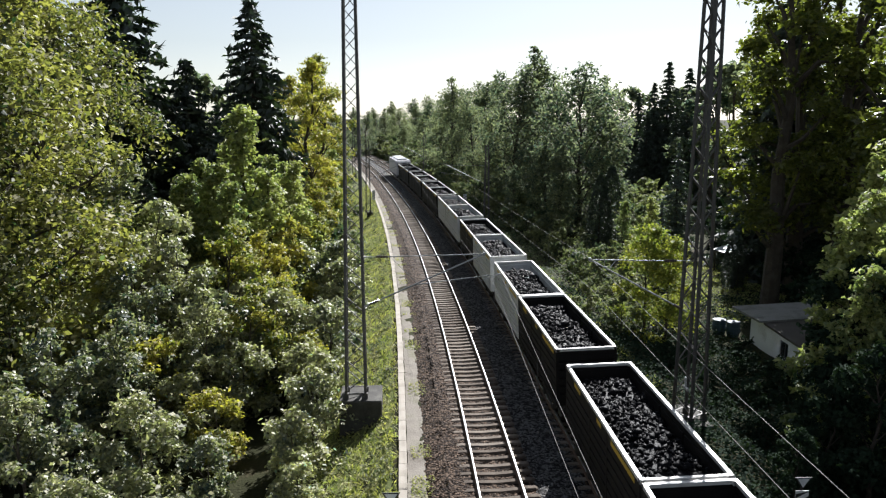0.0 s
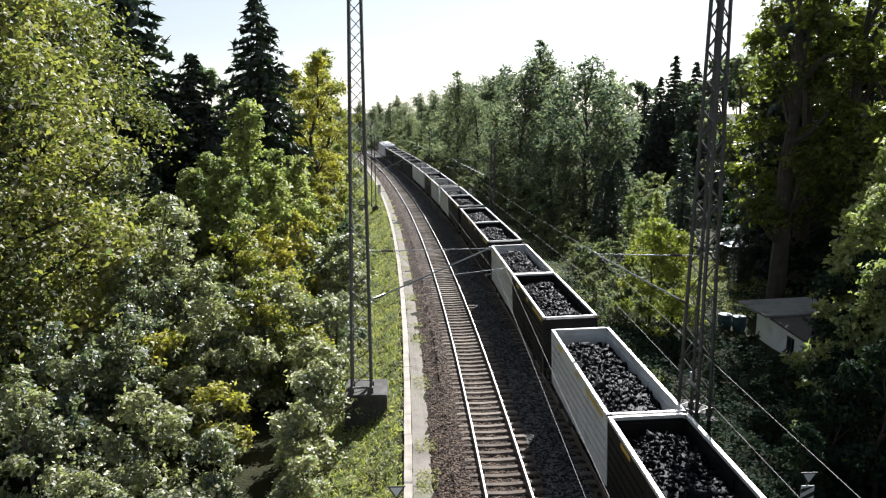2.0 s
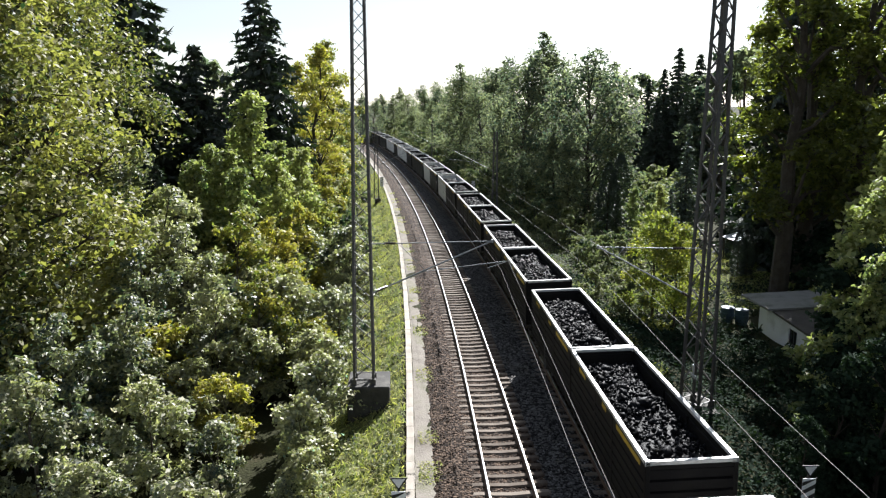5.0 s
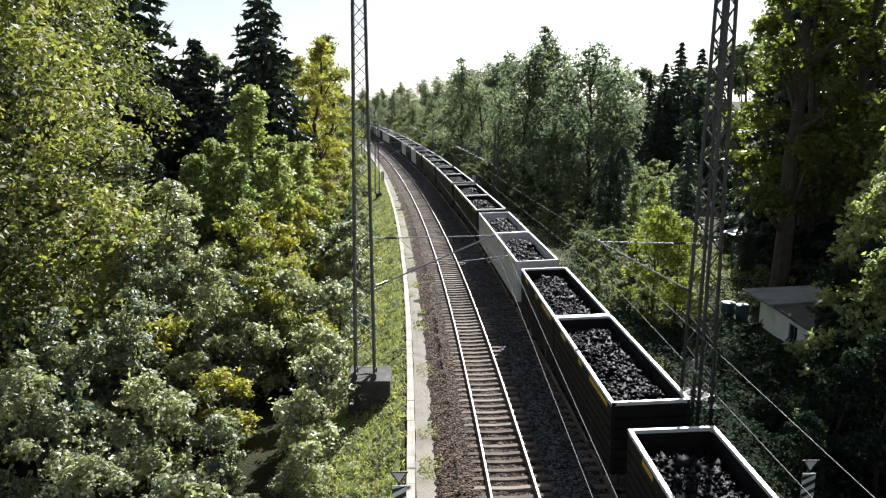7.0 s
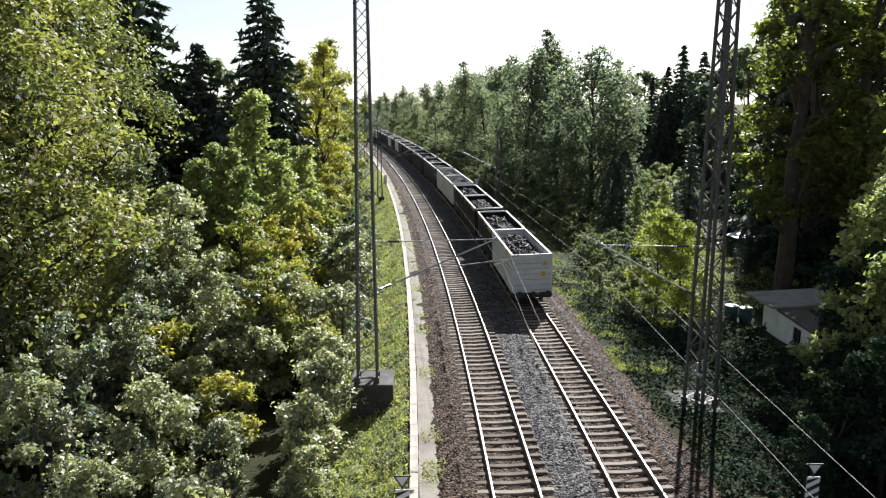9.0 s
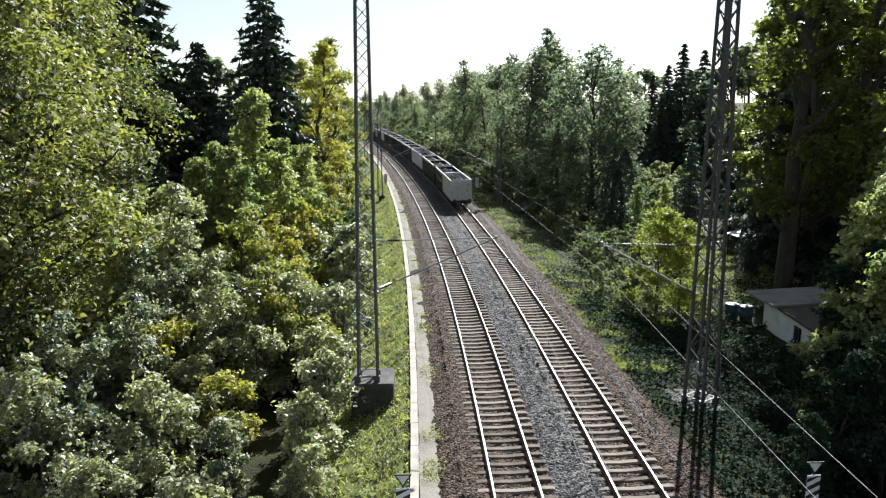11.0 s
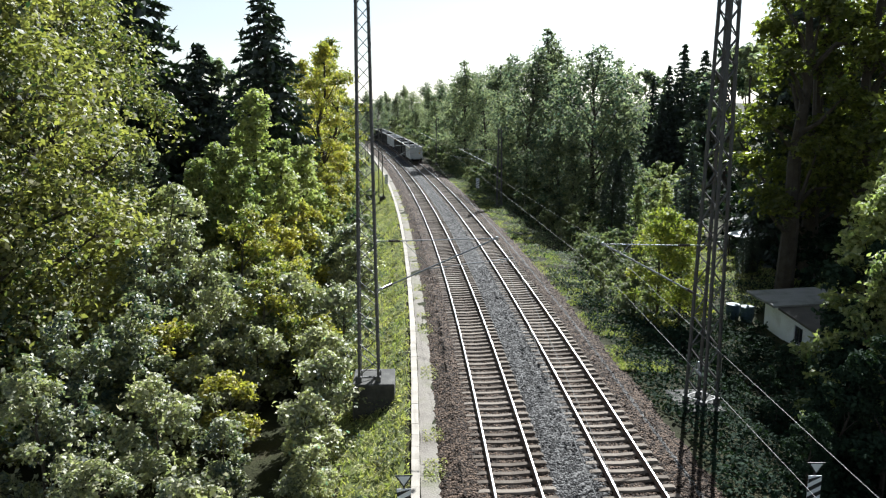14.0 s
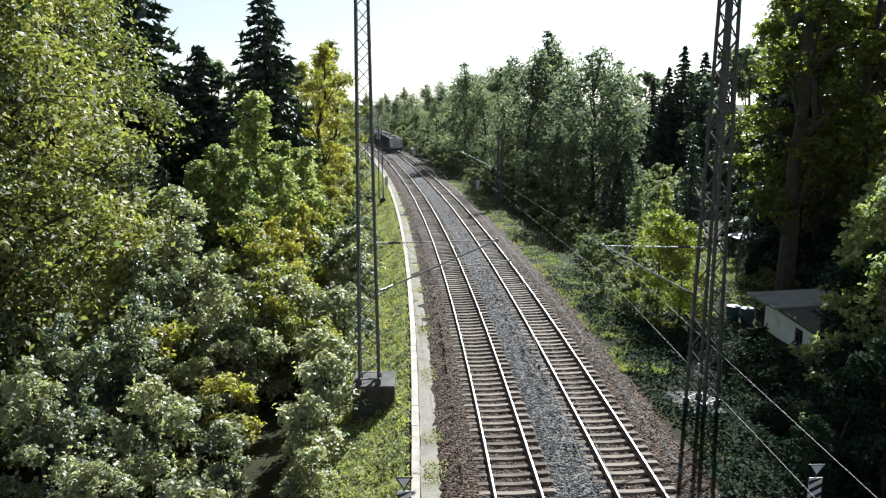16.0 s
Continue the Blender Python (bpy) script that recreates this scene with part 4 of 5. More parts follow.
def make_shed():
    shed = tagged(new("garden_shed"), "low white rendered garden shed with felt roofs coloured lit grey and shaded dark", "shed")
    z = -2.2
    x0, x1, y0, y1 = 20.3, 25.6, 36.5, 45.4
    t = 0.2
    wall = Shape()
    h = 2.15
    wy, wz, ww, wh = 40.9, 0.9, 1.0, 0.95
    # long wall with the window opening through it
    wall.box(x0 + t / 2, (y0 + wy - ww / 2) / 2, h / 2, t, wy - ww / 2 - y0, h)
    wall.box(x0 + t / 2, (y1 + wy + ww / 2) / 2, h / 2, t, y1 - wy - ww / 2, h)
    wall.box(x0 + t / 2, wy, wz / 2, t, ww, wz)
    wall.box(x0 + t / 2, wy, (h + wz + wh) / 2, t, ww, h - wz - wh)
    wall.box(x1 - t / 2, (y0 + y1) / 2, h / 2, t, y1 - y0, h)
    for y in (y0 + t / 2, y1 - t / 2):
        wall.box((x0 + x1) / 2, y, h / 2, x1 - x0 - 2 * t, t, h)
    part("wall", wall.mesh("wall", M_WALL), shed, m=pose(0, 0, z))
    win = part("window", Shape().box(x0 + .1, wy - ww / 2 + .04, wz + wh / 2, .08, .08, wh).box(x0 + .1, wy + ww / 2 - .04, wz + wh / 2, .08, .08, wh)
               .box(x0 + .1, wy, wz + .04, .08, ww - .16, .08).box(x0 + .1, wy, wz + wh - .04, .08, ww - .16, .08).box(x0 + .1, wy, wz + wh / 2, .06, .05, wh - .16).mesh("window", M_MAST), shed, "dark framed window", m=pose(0, 0, z))
    part("pane", Shape().box(x0 + .1, wy, wz + wh / 2, .012, ww - .14, wh - .14).mesh("pane", M_GLASS), win)

    def slab(ya, yb, za, zb, mat, name, out=.3):
        xa, xb = x0 - out, x1 + .3
        vs = [(xa, ya, za), (xb, ya, za + .35), (xb, yb, zb + .35), (xa, yb, zb)]
        vs += [(a, b, c + .12) for a, b, c in vs]
        part(name, Shape().add(vs, [(3, 2, 1, 0), (4, 5, 6, 7), (0, 1, 5, 4), (1, 2, 6, 5), (2, 3, 7, 6), (3, 0, 4, 7)]).mesh(name, mat), shed, m=pose(0, 0, z))
    # The front slope gets the shade-toned felt, the back one the sunlit tone.
    slab(y0 - .5, 43.0, 2.16, 2.3, M_ROOF_SHADED, "roof")
    slab(42.9, y1 + 1.6, 2.42, 2.3, M_ROOF, "roof", .6)
    for dx, dy in ((-1.3, 47.2), (-0.6, 46.6)):
        b = tagged(new("water_barrel"), "blue plastic rain barrel beside the shed", "barrel", "rain barrels at the shed")
        b.matrix_world = pose(x0 + dx, dy, ground_at(x0 + dx, dy))
        part("drum", Shape().tube([(0, 0, 0), (0, 0, .3), (0, 0, .32), (0, 0, .62), (0, 0, .64), (0, 0, .92)], [.36, .42, .44, .44, .42, .40], 16).mesh("drum", M_BARREL), b)
        part("lid", Shape().tube([(0, 0, .92), (0, 0, .97)], .43, 16).mesh("lid", M_BARREL), b)


def make_pavilion():
    g = ground_at(28.3, 66.5)
    p = tagged(new("garden_pavilion"), "open garden pavilion with a white sheet roof on posts", "pavilion")
    p.matrix_world = pose(28.3, 66.5, g, 0, 0, 12)
    part("roof", Shape().add([(-1.9, -1.6, 2.1), (1.9, -1.6, 2.1), (1.9, 1.6, 2.1), (-1.9, 1.6, 2.1), (0, -1.6, 2.55), (0, 1.6, 2.55)],
                             [(0, 4, 5, 3), (4, 1, 2, 5), (0, 1, 4), (3, 5, 2), (0, 3, 2, 1)]).mesh("roof", M_WHITE_ROOF), p)
    for x in (-1.7, 1.7):
        for y in (-1.4, 1.4):
            part("post", Shape().box(0, 0, 1.05, .1, .1, 2.1, bevel=.01).mesh("post", M_BARK), p, m=pose(x, y, 0))


def make_far_white_shape():
    # A white shape, more like a vehicle roof, is given a hut's form.
    x, y = -6.9, 192.0
    h = tagged(new("far_white_shape"), "small white vehicle-like shape half hidden by bushes, built as a hut", "hut")
    h.matrix_world = pose(x, y, ground_at(x, y)) @ Matrix.Diagonal((.62, .62, .62, 1))
    part("wall", Shape().box(0, 0, 1.1, 3.4, 3, 2.2, bevel=.03).mesh("wall", M_WALL), h)
    part("roof", Shape().box(0, 0, 2.3, 4.0, 3.6, .25, bevel=.05).mesh("roof", M_WHITE_ROOF), h)
    part("door", Shape().box(.6, -1.52, 1.0, .9, .06, 2.0, bevel=.01).mesh("door", M_MAST), h)


# ---- vegetation ----


def make_plants():
    r = np.random.default_rng(77)
    shrub = [broadleaf(100 + i, 4.0, 1.75, .10, 40, 3300, .205, L_SHRUB, trunk_r=.045) for i in range(4)]
    golden = broadleaf(108, 4.0, 1.75, .12, 40, 3100, .205, L_YELLOW, trunk_r=.045)
    bush = [broadleaf(104 + i, 2.6, 1.5, .08, 26, 1000, .26, L_SHADED, trunk_r=.035) for i in range(3)]
    pale = [broadleaf(114 + i, 2.6, 1.5, .08, 26, 850, .27, L_SUNLIT, trunk_r=.035) for i in range(3)]
    sapling = [broadleaf(110 + i, 8.0, 2.3, .06, (120, 66, 66)[i], 5600, .22, (L_BIRCH, L_YELLOW, L_SHRUB)[i], slender=.8, trunk_r=.09, cone=i == 0, lobe=(.24, .32, .32)[i], loose=(.65, .45, .45)[i], flat=(1.0, .85, .85)[i]) for i in range(3)]
    oak = [broadleaf(120 + i, 20.0, 6.6, .08, 190, 32000, .25, L_OAK, trunk_r=.34, lobe=.30) for i in range(2)]
    tall = [broadleaf(130 + i, 25.0, 4.6, .20, 90, 9500, .36, L_DARK, trunk_r=.50, slender=.7, lobe=.30, loose=.45, flat=.8) for i in range(2)]
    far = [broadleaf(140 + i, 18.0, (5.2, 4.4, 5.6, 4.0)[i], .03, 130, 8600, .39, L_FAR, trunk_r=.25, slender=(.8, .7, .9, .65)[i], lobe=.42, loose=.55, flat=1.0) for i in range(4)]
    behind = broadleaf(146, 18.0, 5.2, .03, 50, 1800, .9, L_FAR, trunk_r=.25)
    yellow = broadleaf(150, 20.0, 4.4, .10, 110, 11000, .32, L_YELLOW, trunk_r=.25, slender=.8, lobe=.28)
    spruce = [conifer(160 + i, 25.0, 6.0, .03, 40, 9000, 1.05, L_NEEDLE, .60) for i in range(2)]
    narrow = conifer(163, 25.0, 6.0, .03, 34, 5500, 1.1, L_NEEDLE, .82)
    blue = conifer(165, 11.0, 2.6, .03, 24, 5000, .42, L_BLUE)
    column = thuja(170, 9.0, 1.35, 5600, L_NEEDLE)

    def put(kind, meshes, rows, label, category, group, own):
        """rows: bearing (sideways metres per metre ahead), metres ahead, height wanted."""
        for b, d, h in rows:
            me = meshes[int(r.integers(len(meshes)))] if isinstance(meshes, list) else meshes
            k = h / own
            plant(kind, me, label, category, group, b * d, d, float(r.uniform(0, 360)), k)

    put("oak_tree", oak, [(-.63, 33, 25.5), (-.72, 31, 22), (-.66, 46, 25), (-.515, 48, 25)],
        "broad green oak tree with the first yellow leaves", "tree", "oaks left of the railway", 20)
    put("spruce_tree", spruce, [(-.405, 63, 30), (-.317, 66, 19.6), (-.36, 76, 17.5), (-.231, 73, 25.5), (-.205, 80, 15), (-.28, 86, 16), (-.378, 45, 11), (-.50, 66, 25)],
        "tall dark green spruce with drooping boughs", "spruce", "spruces left of the railway", 25)
    put("turning_tree", yellow, [(-.160, 84, 21.3), (-.185, 92, 20), (-.143, 104, 23.5), (-.150, 120, 21)],
        "broadleaf tree turning yellow in autumn", "tree", "turning trees left of the railway", 20)
    put("young_tree", sapling[0], [(-.247, 52, 15.8), (-.29, 48, 12), (-.22, 58, 12), (-.19, 66, 11), (-.335, 46, 11.5), (-.375, 43, 10), (-.135, 90, 11), (-.30, 54, 12), (-.33, 50, 11), (-.275, 46, 11), (-.215, 52, 11), (-.187, 58, 11.5), (-.265, 58, 13)],
        "slender young birch with fresh green leaves", "tree", "young trees left of the railway", 8)
    put("young_tree", sapling[1], [(-.27, 42, 9), (-.225, 46, 8), (-.19, 52, 8), (-.165, 60, 8), (-.155, 72, 9), (-.245, 36, 6.8), (-.20, 40, 6)],
        "young broadleaf tree with yellowing leaves", "tree", "young trees left of the railway", 8)
    put("young_tree", sapling[2], [(-.34, 38, 8.5), (-.31, 34, 7), (-.40, 35, 8), (-.44, 30, 7), (-.52, 27, 7), (-.58, 24, 6.5), (-.15, 80, 8), (-.14, 105, 9), (-.128, 125, 10), (-.375, 40, 10.5), (-.405, 38, 9), (-.42, 50, 13)],
        "bushy young broadleaf tree with green leaves", "tree", "young trees left of the railway", 8)
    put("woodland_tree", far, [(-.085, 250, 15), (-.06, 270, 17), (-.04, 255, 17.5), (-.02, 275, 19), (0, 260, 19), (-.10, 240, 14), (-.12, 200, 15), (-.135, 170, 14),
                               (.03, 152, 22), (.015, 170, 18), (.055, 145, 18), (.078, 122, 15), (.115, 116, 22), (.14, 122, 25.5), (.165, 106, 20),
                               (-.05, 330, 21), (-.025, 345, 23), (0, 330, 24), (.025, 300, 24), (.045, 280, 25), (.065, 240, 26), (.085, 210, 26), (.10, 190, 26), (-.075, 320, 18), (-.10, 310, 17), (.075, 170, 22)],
        "mixed woodland tree on the bend of the line, haze put into its green", "tree", "woodland trees by the bend", 18)
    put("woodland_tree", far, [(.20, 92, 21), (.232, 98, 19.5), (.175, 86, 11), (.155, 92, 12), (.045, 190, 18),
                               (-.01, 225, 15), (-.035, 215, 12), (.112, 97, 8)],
        "mixed woodland tree on the bank, haze put into its green", "tree", "woodland trees right of the railway", 18)
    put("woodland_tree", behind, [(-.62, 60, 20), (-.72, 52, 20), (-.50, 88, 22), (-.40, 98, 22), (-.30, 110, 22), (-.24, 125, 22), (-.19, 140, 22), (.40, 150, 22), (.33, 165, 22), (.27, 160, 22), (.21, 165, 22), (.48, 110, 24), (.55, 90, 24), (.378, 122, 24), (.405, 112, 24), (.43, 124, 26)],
        "mixed woodland tree behind the gardens, haze put into its green", "tree", "woodland trees behind", 18)
    put("spruce_tree", narrow, [(.314, 142, 24.5), (.296, 138, 20.5), (.341, 136, 23), (.365, 140, 20), (.276, 146, 19), (.326, 150, 20), (.305, 152, 18), (.327, 128, 16), (.288, 130, 15)],
        "tall dark green spruce behind the gardens", "spruce", "spruces right of the railway", 25)
    put("spruce_tree", spruce, [(.475, 66, 26), (.575, 70, 25)],
        "dark spruce among the tall broadleaf trees", "spruce", "spruces right of the railway", 25)
    put("tall_tree", tall, [(.47, 54, 28), (.50, 58, 29), (.562, 56, 29), (.62, 50, 28), (.68, 40, 26), (.47, 68, 28), (.45, 86, 25), (.53, 70, 29), (.74, 33, 24)],
        "tall dark-trunked broadleaf tree, over the garden or added out of view to block skylight", "tree", "tall trees over the garden", 25)
    put("thuja", column, [(.229, 75, 8.4), (.244, 76, 9.2)], "dense dark green columnar thuja", "thuja", "columnar thujas", 9)
    put("thuja", column, [(.411, 60, 4), (.424, 60.5, 3.8)], "small dark columnar thuja on the garden lawn", "thuja", "small thujas on the lawn", 9)
    put("blue_spruce", blue, [(.333, 76, 11.5), (.314, 63, 7)], "blue-grey spruce in a garden", "spruce", "garden spruces", 11)
    lime = broadleaf(117, 8.0, 2.6, .06, 66, 7000, .20, L_LIME, slender=.8, trunk_r=.09, lobe=.32, loose=.5)
    put("young_tree", lime, [(.297, 46, 7.8), (.328, 45, 7.2)], "young broadleaf tree with bright yellow-green leaves", "tree", "young trees right of the railway", 8)
    shade = broadleaf(113, 8.0, 2.3, .06, 66, 8500, .24, L_SHADED, slender=.8, trunk_r=.09, lobe=.34)
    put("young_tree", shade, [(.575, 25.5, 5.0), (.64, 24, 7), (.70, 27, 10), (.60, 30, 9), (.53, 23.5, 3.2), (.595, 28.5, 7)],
        "bushy broadleaf tree, deep shade put into its leaf colour", "tree", "young trees right of the railway", 8)
    # Paler birch leaves put the sunlight on hedge and garden into the colour.
    put("young_tree", sapling[0], [(.590, 31, 11.4), (.605, 27.5, 8.8), (.61, 36, 13.5), (.64, 33, 12.5), (.262, 70, 6.5), (.287, 66, 5.5), (.30, 73, 6.5), (.272, 58, 4.6)], "broadleaf tree in the garden hedge, sunlit look put into paler leaves", "tree", "young trees right of the railway", 8)
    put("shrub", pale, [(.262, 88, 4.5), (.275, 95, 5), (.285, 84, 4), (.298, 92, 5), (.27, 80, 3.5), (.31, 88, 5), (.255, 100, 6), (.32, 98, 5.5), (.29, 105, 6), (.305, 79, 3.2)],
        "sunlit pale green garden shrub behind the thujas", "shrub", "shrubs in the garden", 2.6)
    # unseen trees added beside and behind the bridge to block skylight
    for x, y, h in ((27, 13, 24), (32, 3, 25), (23, -8, 24), (36, 18, 26), (30, -16, 25), (20, -22, 24), (40, 8, 26)):
        plant("tall_tree", behind, "tall dark-trunked broadleaf tree, over the garden or added out of view to block skylight", "tree", "tall trees over the garden", x, y, 40 * y, h / 18)
    put("shrub", bush, [(.50, 59, 5), (.525, 55, 5), (.54, 52, 5), (.51, 62, 5), (.415, 74, 5.5), (.44, 72, 5.5), (.39, 77, 6), (.465, 70, 5.5)],
        "dense shrub under the tall trees, their shade put into its leaves", "shrub", "shrubs in the garden", 2.6)
    # shrubs that cover the left bank
    n = 0
    for s in np.arange(15, 60, 2.4):
        for off in np.arange(-7.7, -25, -2.6):
            o, q = off + r.uniform(-.9, .9), s + r.uniform(-.9, .9)
            x, y, _ = along(q, o)
            if abs(x) > 0.70 * y + 4 or n > 100 or r.random() < .16:
                continue
            o = min(o, -8.5)
            h = (3.1 + .062 * (q - 15)) * r.uniform(.75, 1.3) * (.8 if o > -9 else 1.0)
            gold = r.random() < .12
            plant("shrub", golden if gold else shrub[int(r.integers(4))], "dense shrub with leaves turning yellow and orange" if gold else "dense green shrub with scattered yellow leaves", "shrub", "shrubs on the left bank", float(x), float(y), float(r.uniform(0, 360)), h / 4)
            n += 1
    for q, o, h in ((17.5, -7.4, 1.5), (19.5, -7.7, 1.9), (21.4, -7.2, 1.4), (23.4, -7.5, 1.8), (25.6, -7.1, 1.5), (27.4, -7.6, 2.1), (29.5, -7.9, 2.0), (34.5, -7.3, 1.8), (37.5, -7.5, 2.2)):
        x, y, _ = along(q, o)
        plant("shrub", shrub[int(q) % 4], "low leafy shrub spreading over the edge of the verge", "shrub", "shrubs on the left bank", float(x), float(y), 77 * q, h / 4)
    for q in np.arange(62, 260, 6.0):
        o = -8.6 + r.uniform(-1, .6)
        x, y, _ = along(q + r.uniform(-2, 2), o)
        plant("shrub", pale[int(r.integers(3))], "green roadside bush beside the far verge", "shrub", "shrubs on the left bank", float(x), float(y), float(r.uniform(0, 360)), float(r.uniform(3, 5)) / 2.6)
    for x, y, h in ((18.6, 42.5, 1.3), (18.2, 40.3, 1.1), (18.8, 38.2, 1.5), (17.2, 43.6, 1.0), (16.6, 38.8, 1.2), (15.2, 41.0, 1.3), (14.4, 36.5, 1.4), (16.0, 34.5, 1.3), (13.6, 33.0, 1.2), (17.6, 35.5, 1.6), (13.2, 39.5, 1.5), (14.2, 29.8, 1.5)):
        plant("shrub", bush[int(r.integers(3))], "low bush in front of the garden shed, shade in its leaf colour", "shrub", "bushes on the right bank", x, y, float(r.uniform(0, 360)), h / 2.6)
    # lower bushes on the right bank
    for s in np.concatenate([np.arange(20, 110, 3.6), np.arange(110, 270, 5.5)]):
        for off in (10.2, 12.6, 15.2):
            o, q = off + r.uniform(-.9, .9), s + r.uniform(-1.2, 1.2)
            x, y, _ = along(q, o)
            if 26 < q < 34 and o < 12 or 50 < q < 114 and o < 11.2 or (x > 17 and 34 < y < 49):
                continue
            if x > 12 and 27 < y < 48 or 86 < q < 112 and o < 12:
                continue
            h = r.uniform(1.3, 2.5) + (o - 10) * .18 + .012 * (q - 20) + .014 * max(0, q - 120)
            # Bushes nearer than 44 m get shade in their colour, the others sunlight.
            plant("shrub", (bush if q < 44 else pale)[int(r.integers(3))], "low bush on the bank, shade put into its leaf colour" if q < 44 else "low bush on the bank beside the bend, paled to look sunlit", "shrub", "bushes on the right bank", float(x), float(y), float(r.uniform(0, 360)), h / 2.6)


def make_undergrowth():
    r = np.random.default_rng(5)

    def scatter(n, s0, s1, o0, o1, power=1.5):
        s = s0 + (s1 - s0) * r.random(n) ** power
        o = o0 + (o1 - o0) * r.random(n)
        x, y, _ = along(s, o)
        return s, o, np.stack([x, y, ground_z(o)], -1)
    s, o, P = scatter(36000, 15, 140, -7.4, -3.5)
    tuft = .5 + .5 * np.sin(3.1 * s + 2 * np.sin(2.3 * o)) * np.sin(2.7 * o + s)
    keep = r.random(len(P)) < .35 + .65 * tuft
    P, tuft = P[keep], tuft[keep]
    P[:, 2] += .08 + .16 * tuft * r.random(len(P))
    up = np.tile([0, 0, 1.0], (len(P), 1)) + r.normal(0, .35, (len(P), 3))
    ob = part("grass", leaves_mesh("grass", P, .30, r, L_GRASS, aspect=.16, lift=.1, axis_dir=up))
    tagged(ob, "sunlit green and yellowed grass on the verge", "grass", kind="stuff")
    s, o, P = scatter(16000, 15, 120, -7.6, -3.7)
    keep = np.sin(1.3 * s + 1.7 * o) + np.sin(.7 * s - 2.1 * o) > .35
    P = P[keep]
    P[:, 2] += r.uniform(.05, .5, len(P))
    ob = part("weeds", leaves_mesh("weeds", P, .16, r, L_SUNLIT, aspect=.6))
    tagged(ob, "leafy weeds among the grass of the verge", "weeds", kind="stuff")
    s, o, P = scatter(50000, 17, 150, 6.9, 17)
    m = np.sin(1.1 * s + .9 * o) + np.sin(.63 * s - 1.7 * o) + .3 * (o - 7.9)
    keep = m > r.uniform(-1.4, .5, len(P))
    keep &= ~((np.abs(s - 20) < 2.6) & (np.abs(o - 9.1) < 1.4))
    P, m = P[keep], m[keep]
    P[:, 2] += r.random(len(P)) * np.clip(.25 + .2 * m, .08, .8)
    # Near brambles are coloured as shaded, the farther weeds as sunlit.
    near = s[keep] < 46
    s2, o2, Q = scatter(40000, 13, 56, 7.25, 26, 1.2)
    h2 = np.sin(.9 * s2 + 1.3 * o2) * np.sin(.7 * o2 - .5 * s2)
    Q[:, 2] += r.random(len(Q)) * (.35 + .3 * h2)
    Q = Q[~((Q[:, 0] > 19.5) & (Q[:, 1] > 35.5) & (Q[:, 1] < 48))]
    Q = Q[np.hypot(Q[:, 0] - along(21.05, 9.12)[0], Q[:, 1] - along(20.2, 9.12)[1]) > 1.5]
    ob = part("ivy", leaves_mesh("ivy", Q, .19, r, L_SHADED, aspect=.62))
    tagged(ob, "ivy and nettles covering the garden slope, shade put into the colour", "undergrowth", kind="stuff")
    ob = part("brambles", leaves_mesh("brambles", P[near], .2, r, L_SHADED, aspect=.6))
    tagged(ob, "low brambles covering the bank, shade put into the colour", "undergrowth", kind="stuff")
    ob = part("bank_weeds", leaves_mesh("bank_weeds", P[~near], .2, r, L_SUNLIT, aspect=.6))
    tagged(ob, "low weeds covering the bank, paled to look sunlit", "undergrowth", kind="stuff")
    s, o, P = scatter(13000, 34, 120, 6.7, 9.6)
    keep = np.sin(.9 * s + 1.1 * o) + np.sin(2.1 * s - o) > -.4
    P = P[keep]
    P[:, 2] += .06 + .1 * r.random(len(P))
    up = np.tile([0, 0, 1.0], (len(P), 1)) + r.normal(0, .45, (len(P), 3))
    ob = part("dry_grass", leaves_mesh("dry_grass", P, .26, r, L_GRASS, aspect=.15, lift=.1, axis_dir=up))
    tagged(ob, "thin dry grass along the ballast's edge", "grass", kind="stuff")
    n = 9000
    x, y = r.uniform(20.5, 30, n), r.uniform(50, 72, n)
    P = np.stack([x, y, ground_z(offset_of(x, y)) + .08], -1)
    up = np.tile([0, 0, 1.0], (n, 1)) + r.normal(0, .45, (n, 3))
    ob = part("lawn", leaves_mesh("lawn", P, .28, r, L_GRASS, aspect=.2, lift=.3, axis_dir=up))
    tagged(ob, "short sunlit grass of the garden lawn", "grass", kind="stuff")
    s, o, P = scatter(9000, 15, 110, -3.0, -2.15)
    P = P[np.sin(1.9 * s) + np.sin(.77 * s + 1) > .6]
    P[:, 2] = -.36 + r.random(len(P)) * .08
    ob = part("path_weeds", leaves_mesh("path_weeds", P, .11, r, L_GRASS, aspect=.4))
    tagged(ob, "sparse weeds along the path's edge", "weeds", kind="stuff")


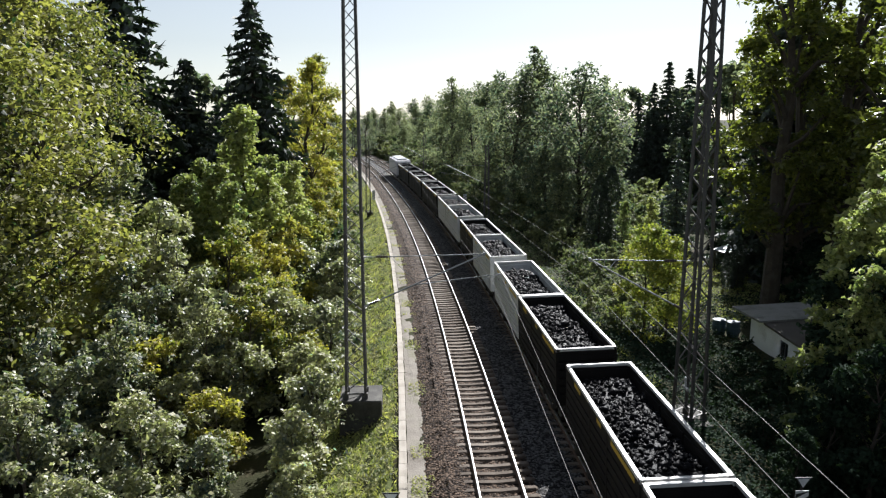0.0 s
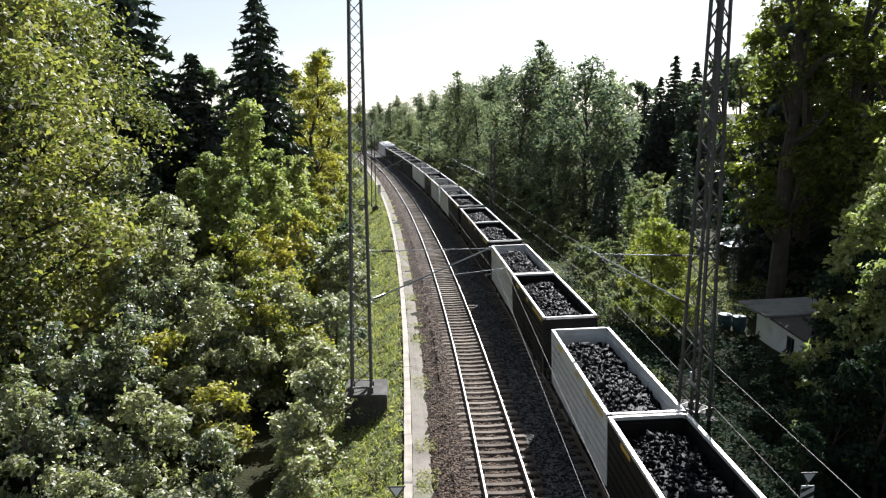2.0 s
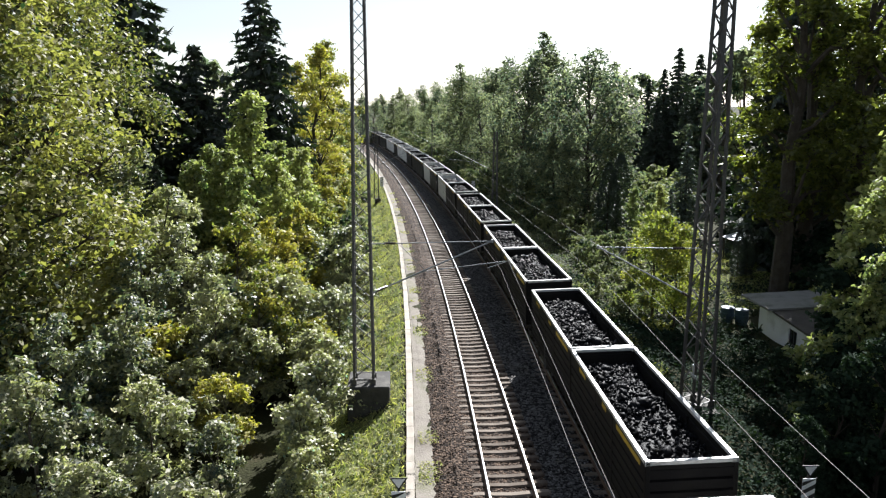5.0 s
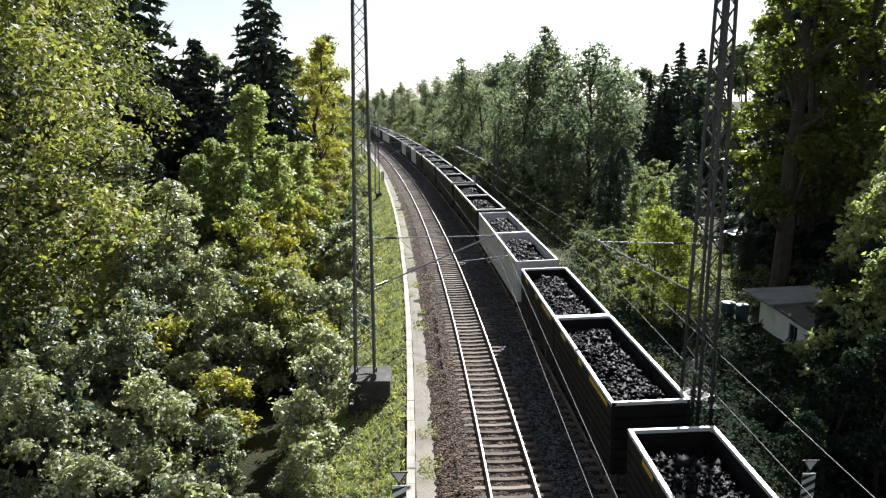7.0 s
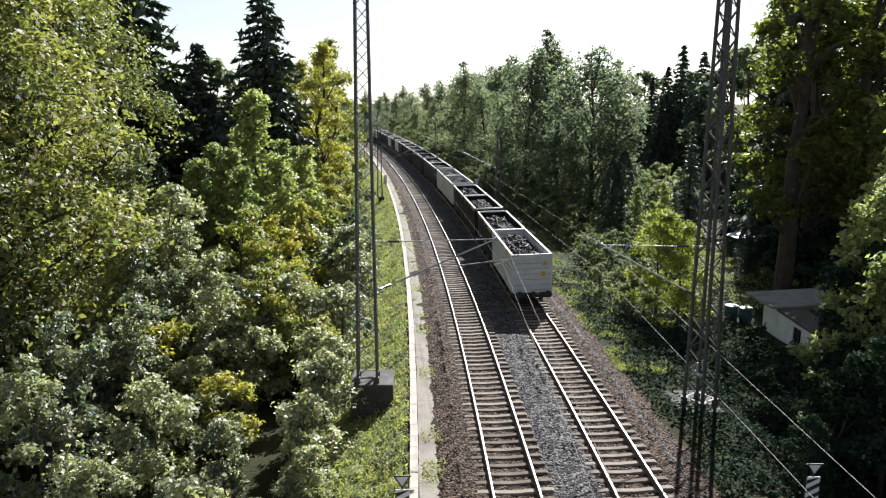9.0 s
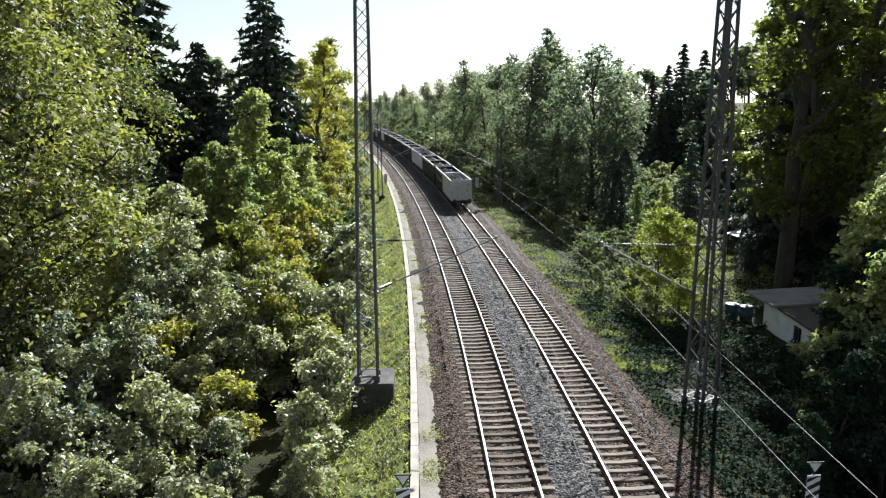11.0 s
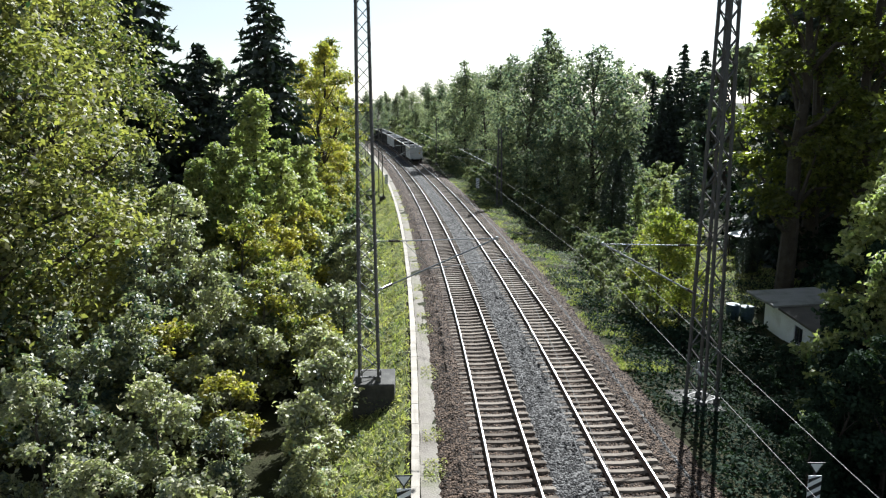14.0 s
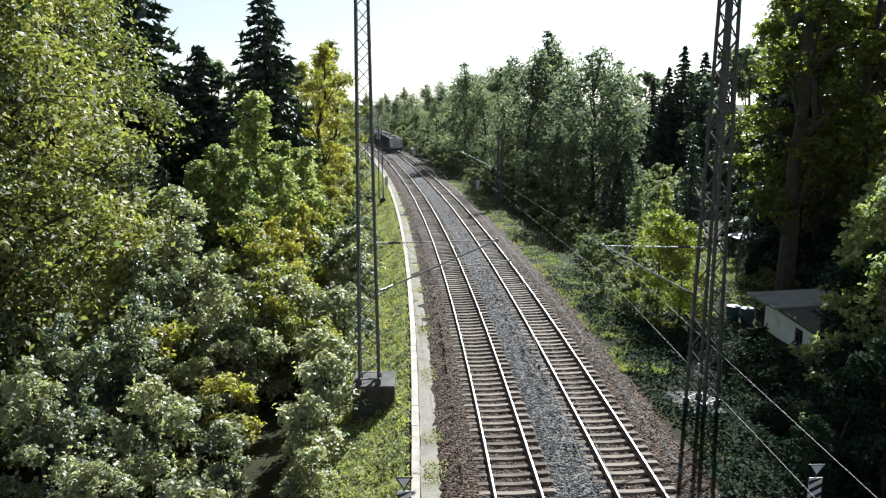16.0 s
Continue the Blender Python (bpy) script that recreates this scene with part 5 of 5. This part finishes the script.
def make_butterfly():
    """A white butterfly with drooping wings; x to its side, y up, z along its body."""
    white = leaf_material("white_wing_scales", ((0.69, 0.585, 0.57), (0.71, 0.60, 0.585), (0.73, 0.61, 0.60)), through=0.65, rough=0.7, sheen=0.3, blue=1.5)
    fly = tagged(new("butterfly"), "white butterfly with spread wings in flight", "butterfly")
    body = Shape()
    n = 8
    rings = [(-9, .5), (-6, 1.5), (-1, 1.3), (1, 2.0), (4, 2.1), (6, 1.0), (7, 1.5), (8.5, .6)]
    verts = [(r * math.cos(2 * math.pi * k / n) * .001, r * math.sin(2 * math.pi * k / n) * .001 - .001 * max(0, -z) * .5, z * .001) for z, r in rings for k in range(n)]
    faces = [(a * n + k, a * n + (k + 1) % n, (a + 1) * n + (k + 1) % n, (a + 1) * n + k) for a in range(len(rings) - 1) for k in range(n)]
    faces += [tuple(reversed(range(n))), tuple(range((len(rings) - 1) * n, len(rings) * n))]
    part("body", body.add(verts, faces).mesh("butterfly_body", M_COAL), fly, "dark grey body")
    fore = [(1, 0), (6, 1), (19, -5), (27, -12), (29, -17), (25, -23), (15, -22), (4, -11)]
    hind = [(1, -5), (14, -17), (16, -22), (14, -26), (10, -29), (4, -27), (1, -22), (0, -14)]
    for side in (1, -0.88):
        for kind, line, z in (("fore_wing", fore, 0), ("hind_wing", hind, -2)):
            k = len(line)
            verts = [(x * side * .001, y * .001, (z + e + .3 * x) * .001) for e in (.15, -.15) for x, y in line]
            faces = [tuple(range(k)), tuple(reversed(range(k, 2 * k)))] + [(a, k + a, k + (a + 1) % k, (a + 1) % k) for a in range(k)]
            part(kind, Shape().add(verts, faces).mesh(kind, white), fly)
    return fly


# ---- build ----
BUTTERFLY = make_butterfly()
make_ground()
make_shed()
make_pavilion()
make_far_white_shape()
make_overhead()
make_sign(20.2, -3.62, True, 1.2, 0.42, -0.02)
make_sign(21.05, 9.12, True, 1.2, 0.42, -0.28)
make_sign(113.0, -3.75, False, 1.4, 0.5, 0.0)
make_sign(105.2, 8.9, False, 1.4, 0.5, 0.1)
WAGONS = make_train()
LOCO = make_loco()
make_plants()
make_undergrowth()
make_trough()
make_bed()
SLEEPER = sleeper_mesh()
make_track("railway_track", 0.0, "railway track of worn rails on pale concrete sleepers", SLEEPER)
make_track("railway_track", TRACK_GAP, "railway track on concrete sleepers, used by the coal train", SLEEPER)


def motions():
    """The train runs away from the bridge along the right-hand track, slowing a little."""
    tilt = Matrix.Rotation(-math.atan(CANT / 1.5), 4, "Y")
    times = [i * 0.5 for i in range(33)]
    for i, ob in enumerate(WAGONS + [LOCO]):
        ahead = PITCH * i + 9.06 if i < 15 else PITCH * 15 + 8.3
        walk(ob, [(t, place(float(np.interp(t, *REAR)) + ahead, TRACK_GAP + 0.13, CANT / 2) @ tilt) for t in times])
    # the butterfly flutters up past the bridge near the end
    rows = [(0, -1.1, -.6, 1.1, 0), (15.1, -.86, -.42, 1.0, 20), (15.2, -.69, -.27, .95, 25), (15.3, -.507, -.135, .9, -55), (15.4, -.415, -.08, .87, -60), (15.5, -.288, .118, .85, 0),
            (15.6, -.215, .32, .85, 25), (15.7, -.13, .48, .9, 10), (16, .1, .9, 1.1, 0)]
    for_eye = eye(11.1, 0, 0)
    walk(BUTTERFLY, [(t, for_eye @ pose(x * d, y * d, -d) @ pose(0, 0, 0, 0, turn, 0)) for t, x, y, d, turn in rows])


motions()
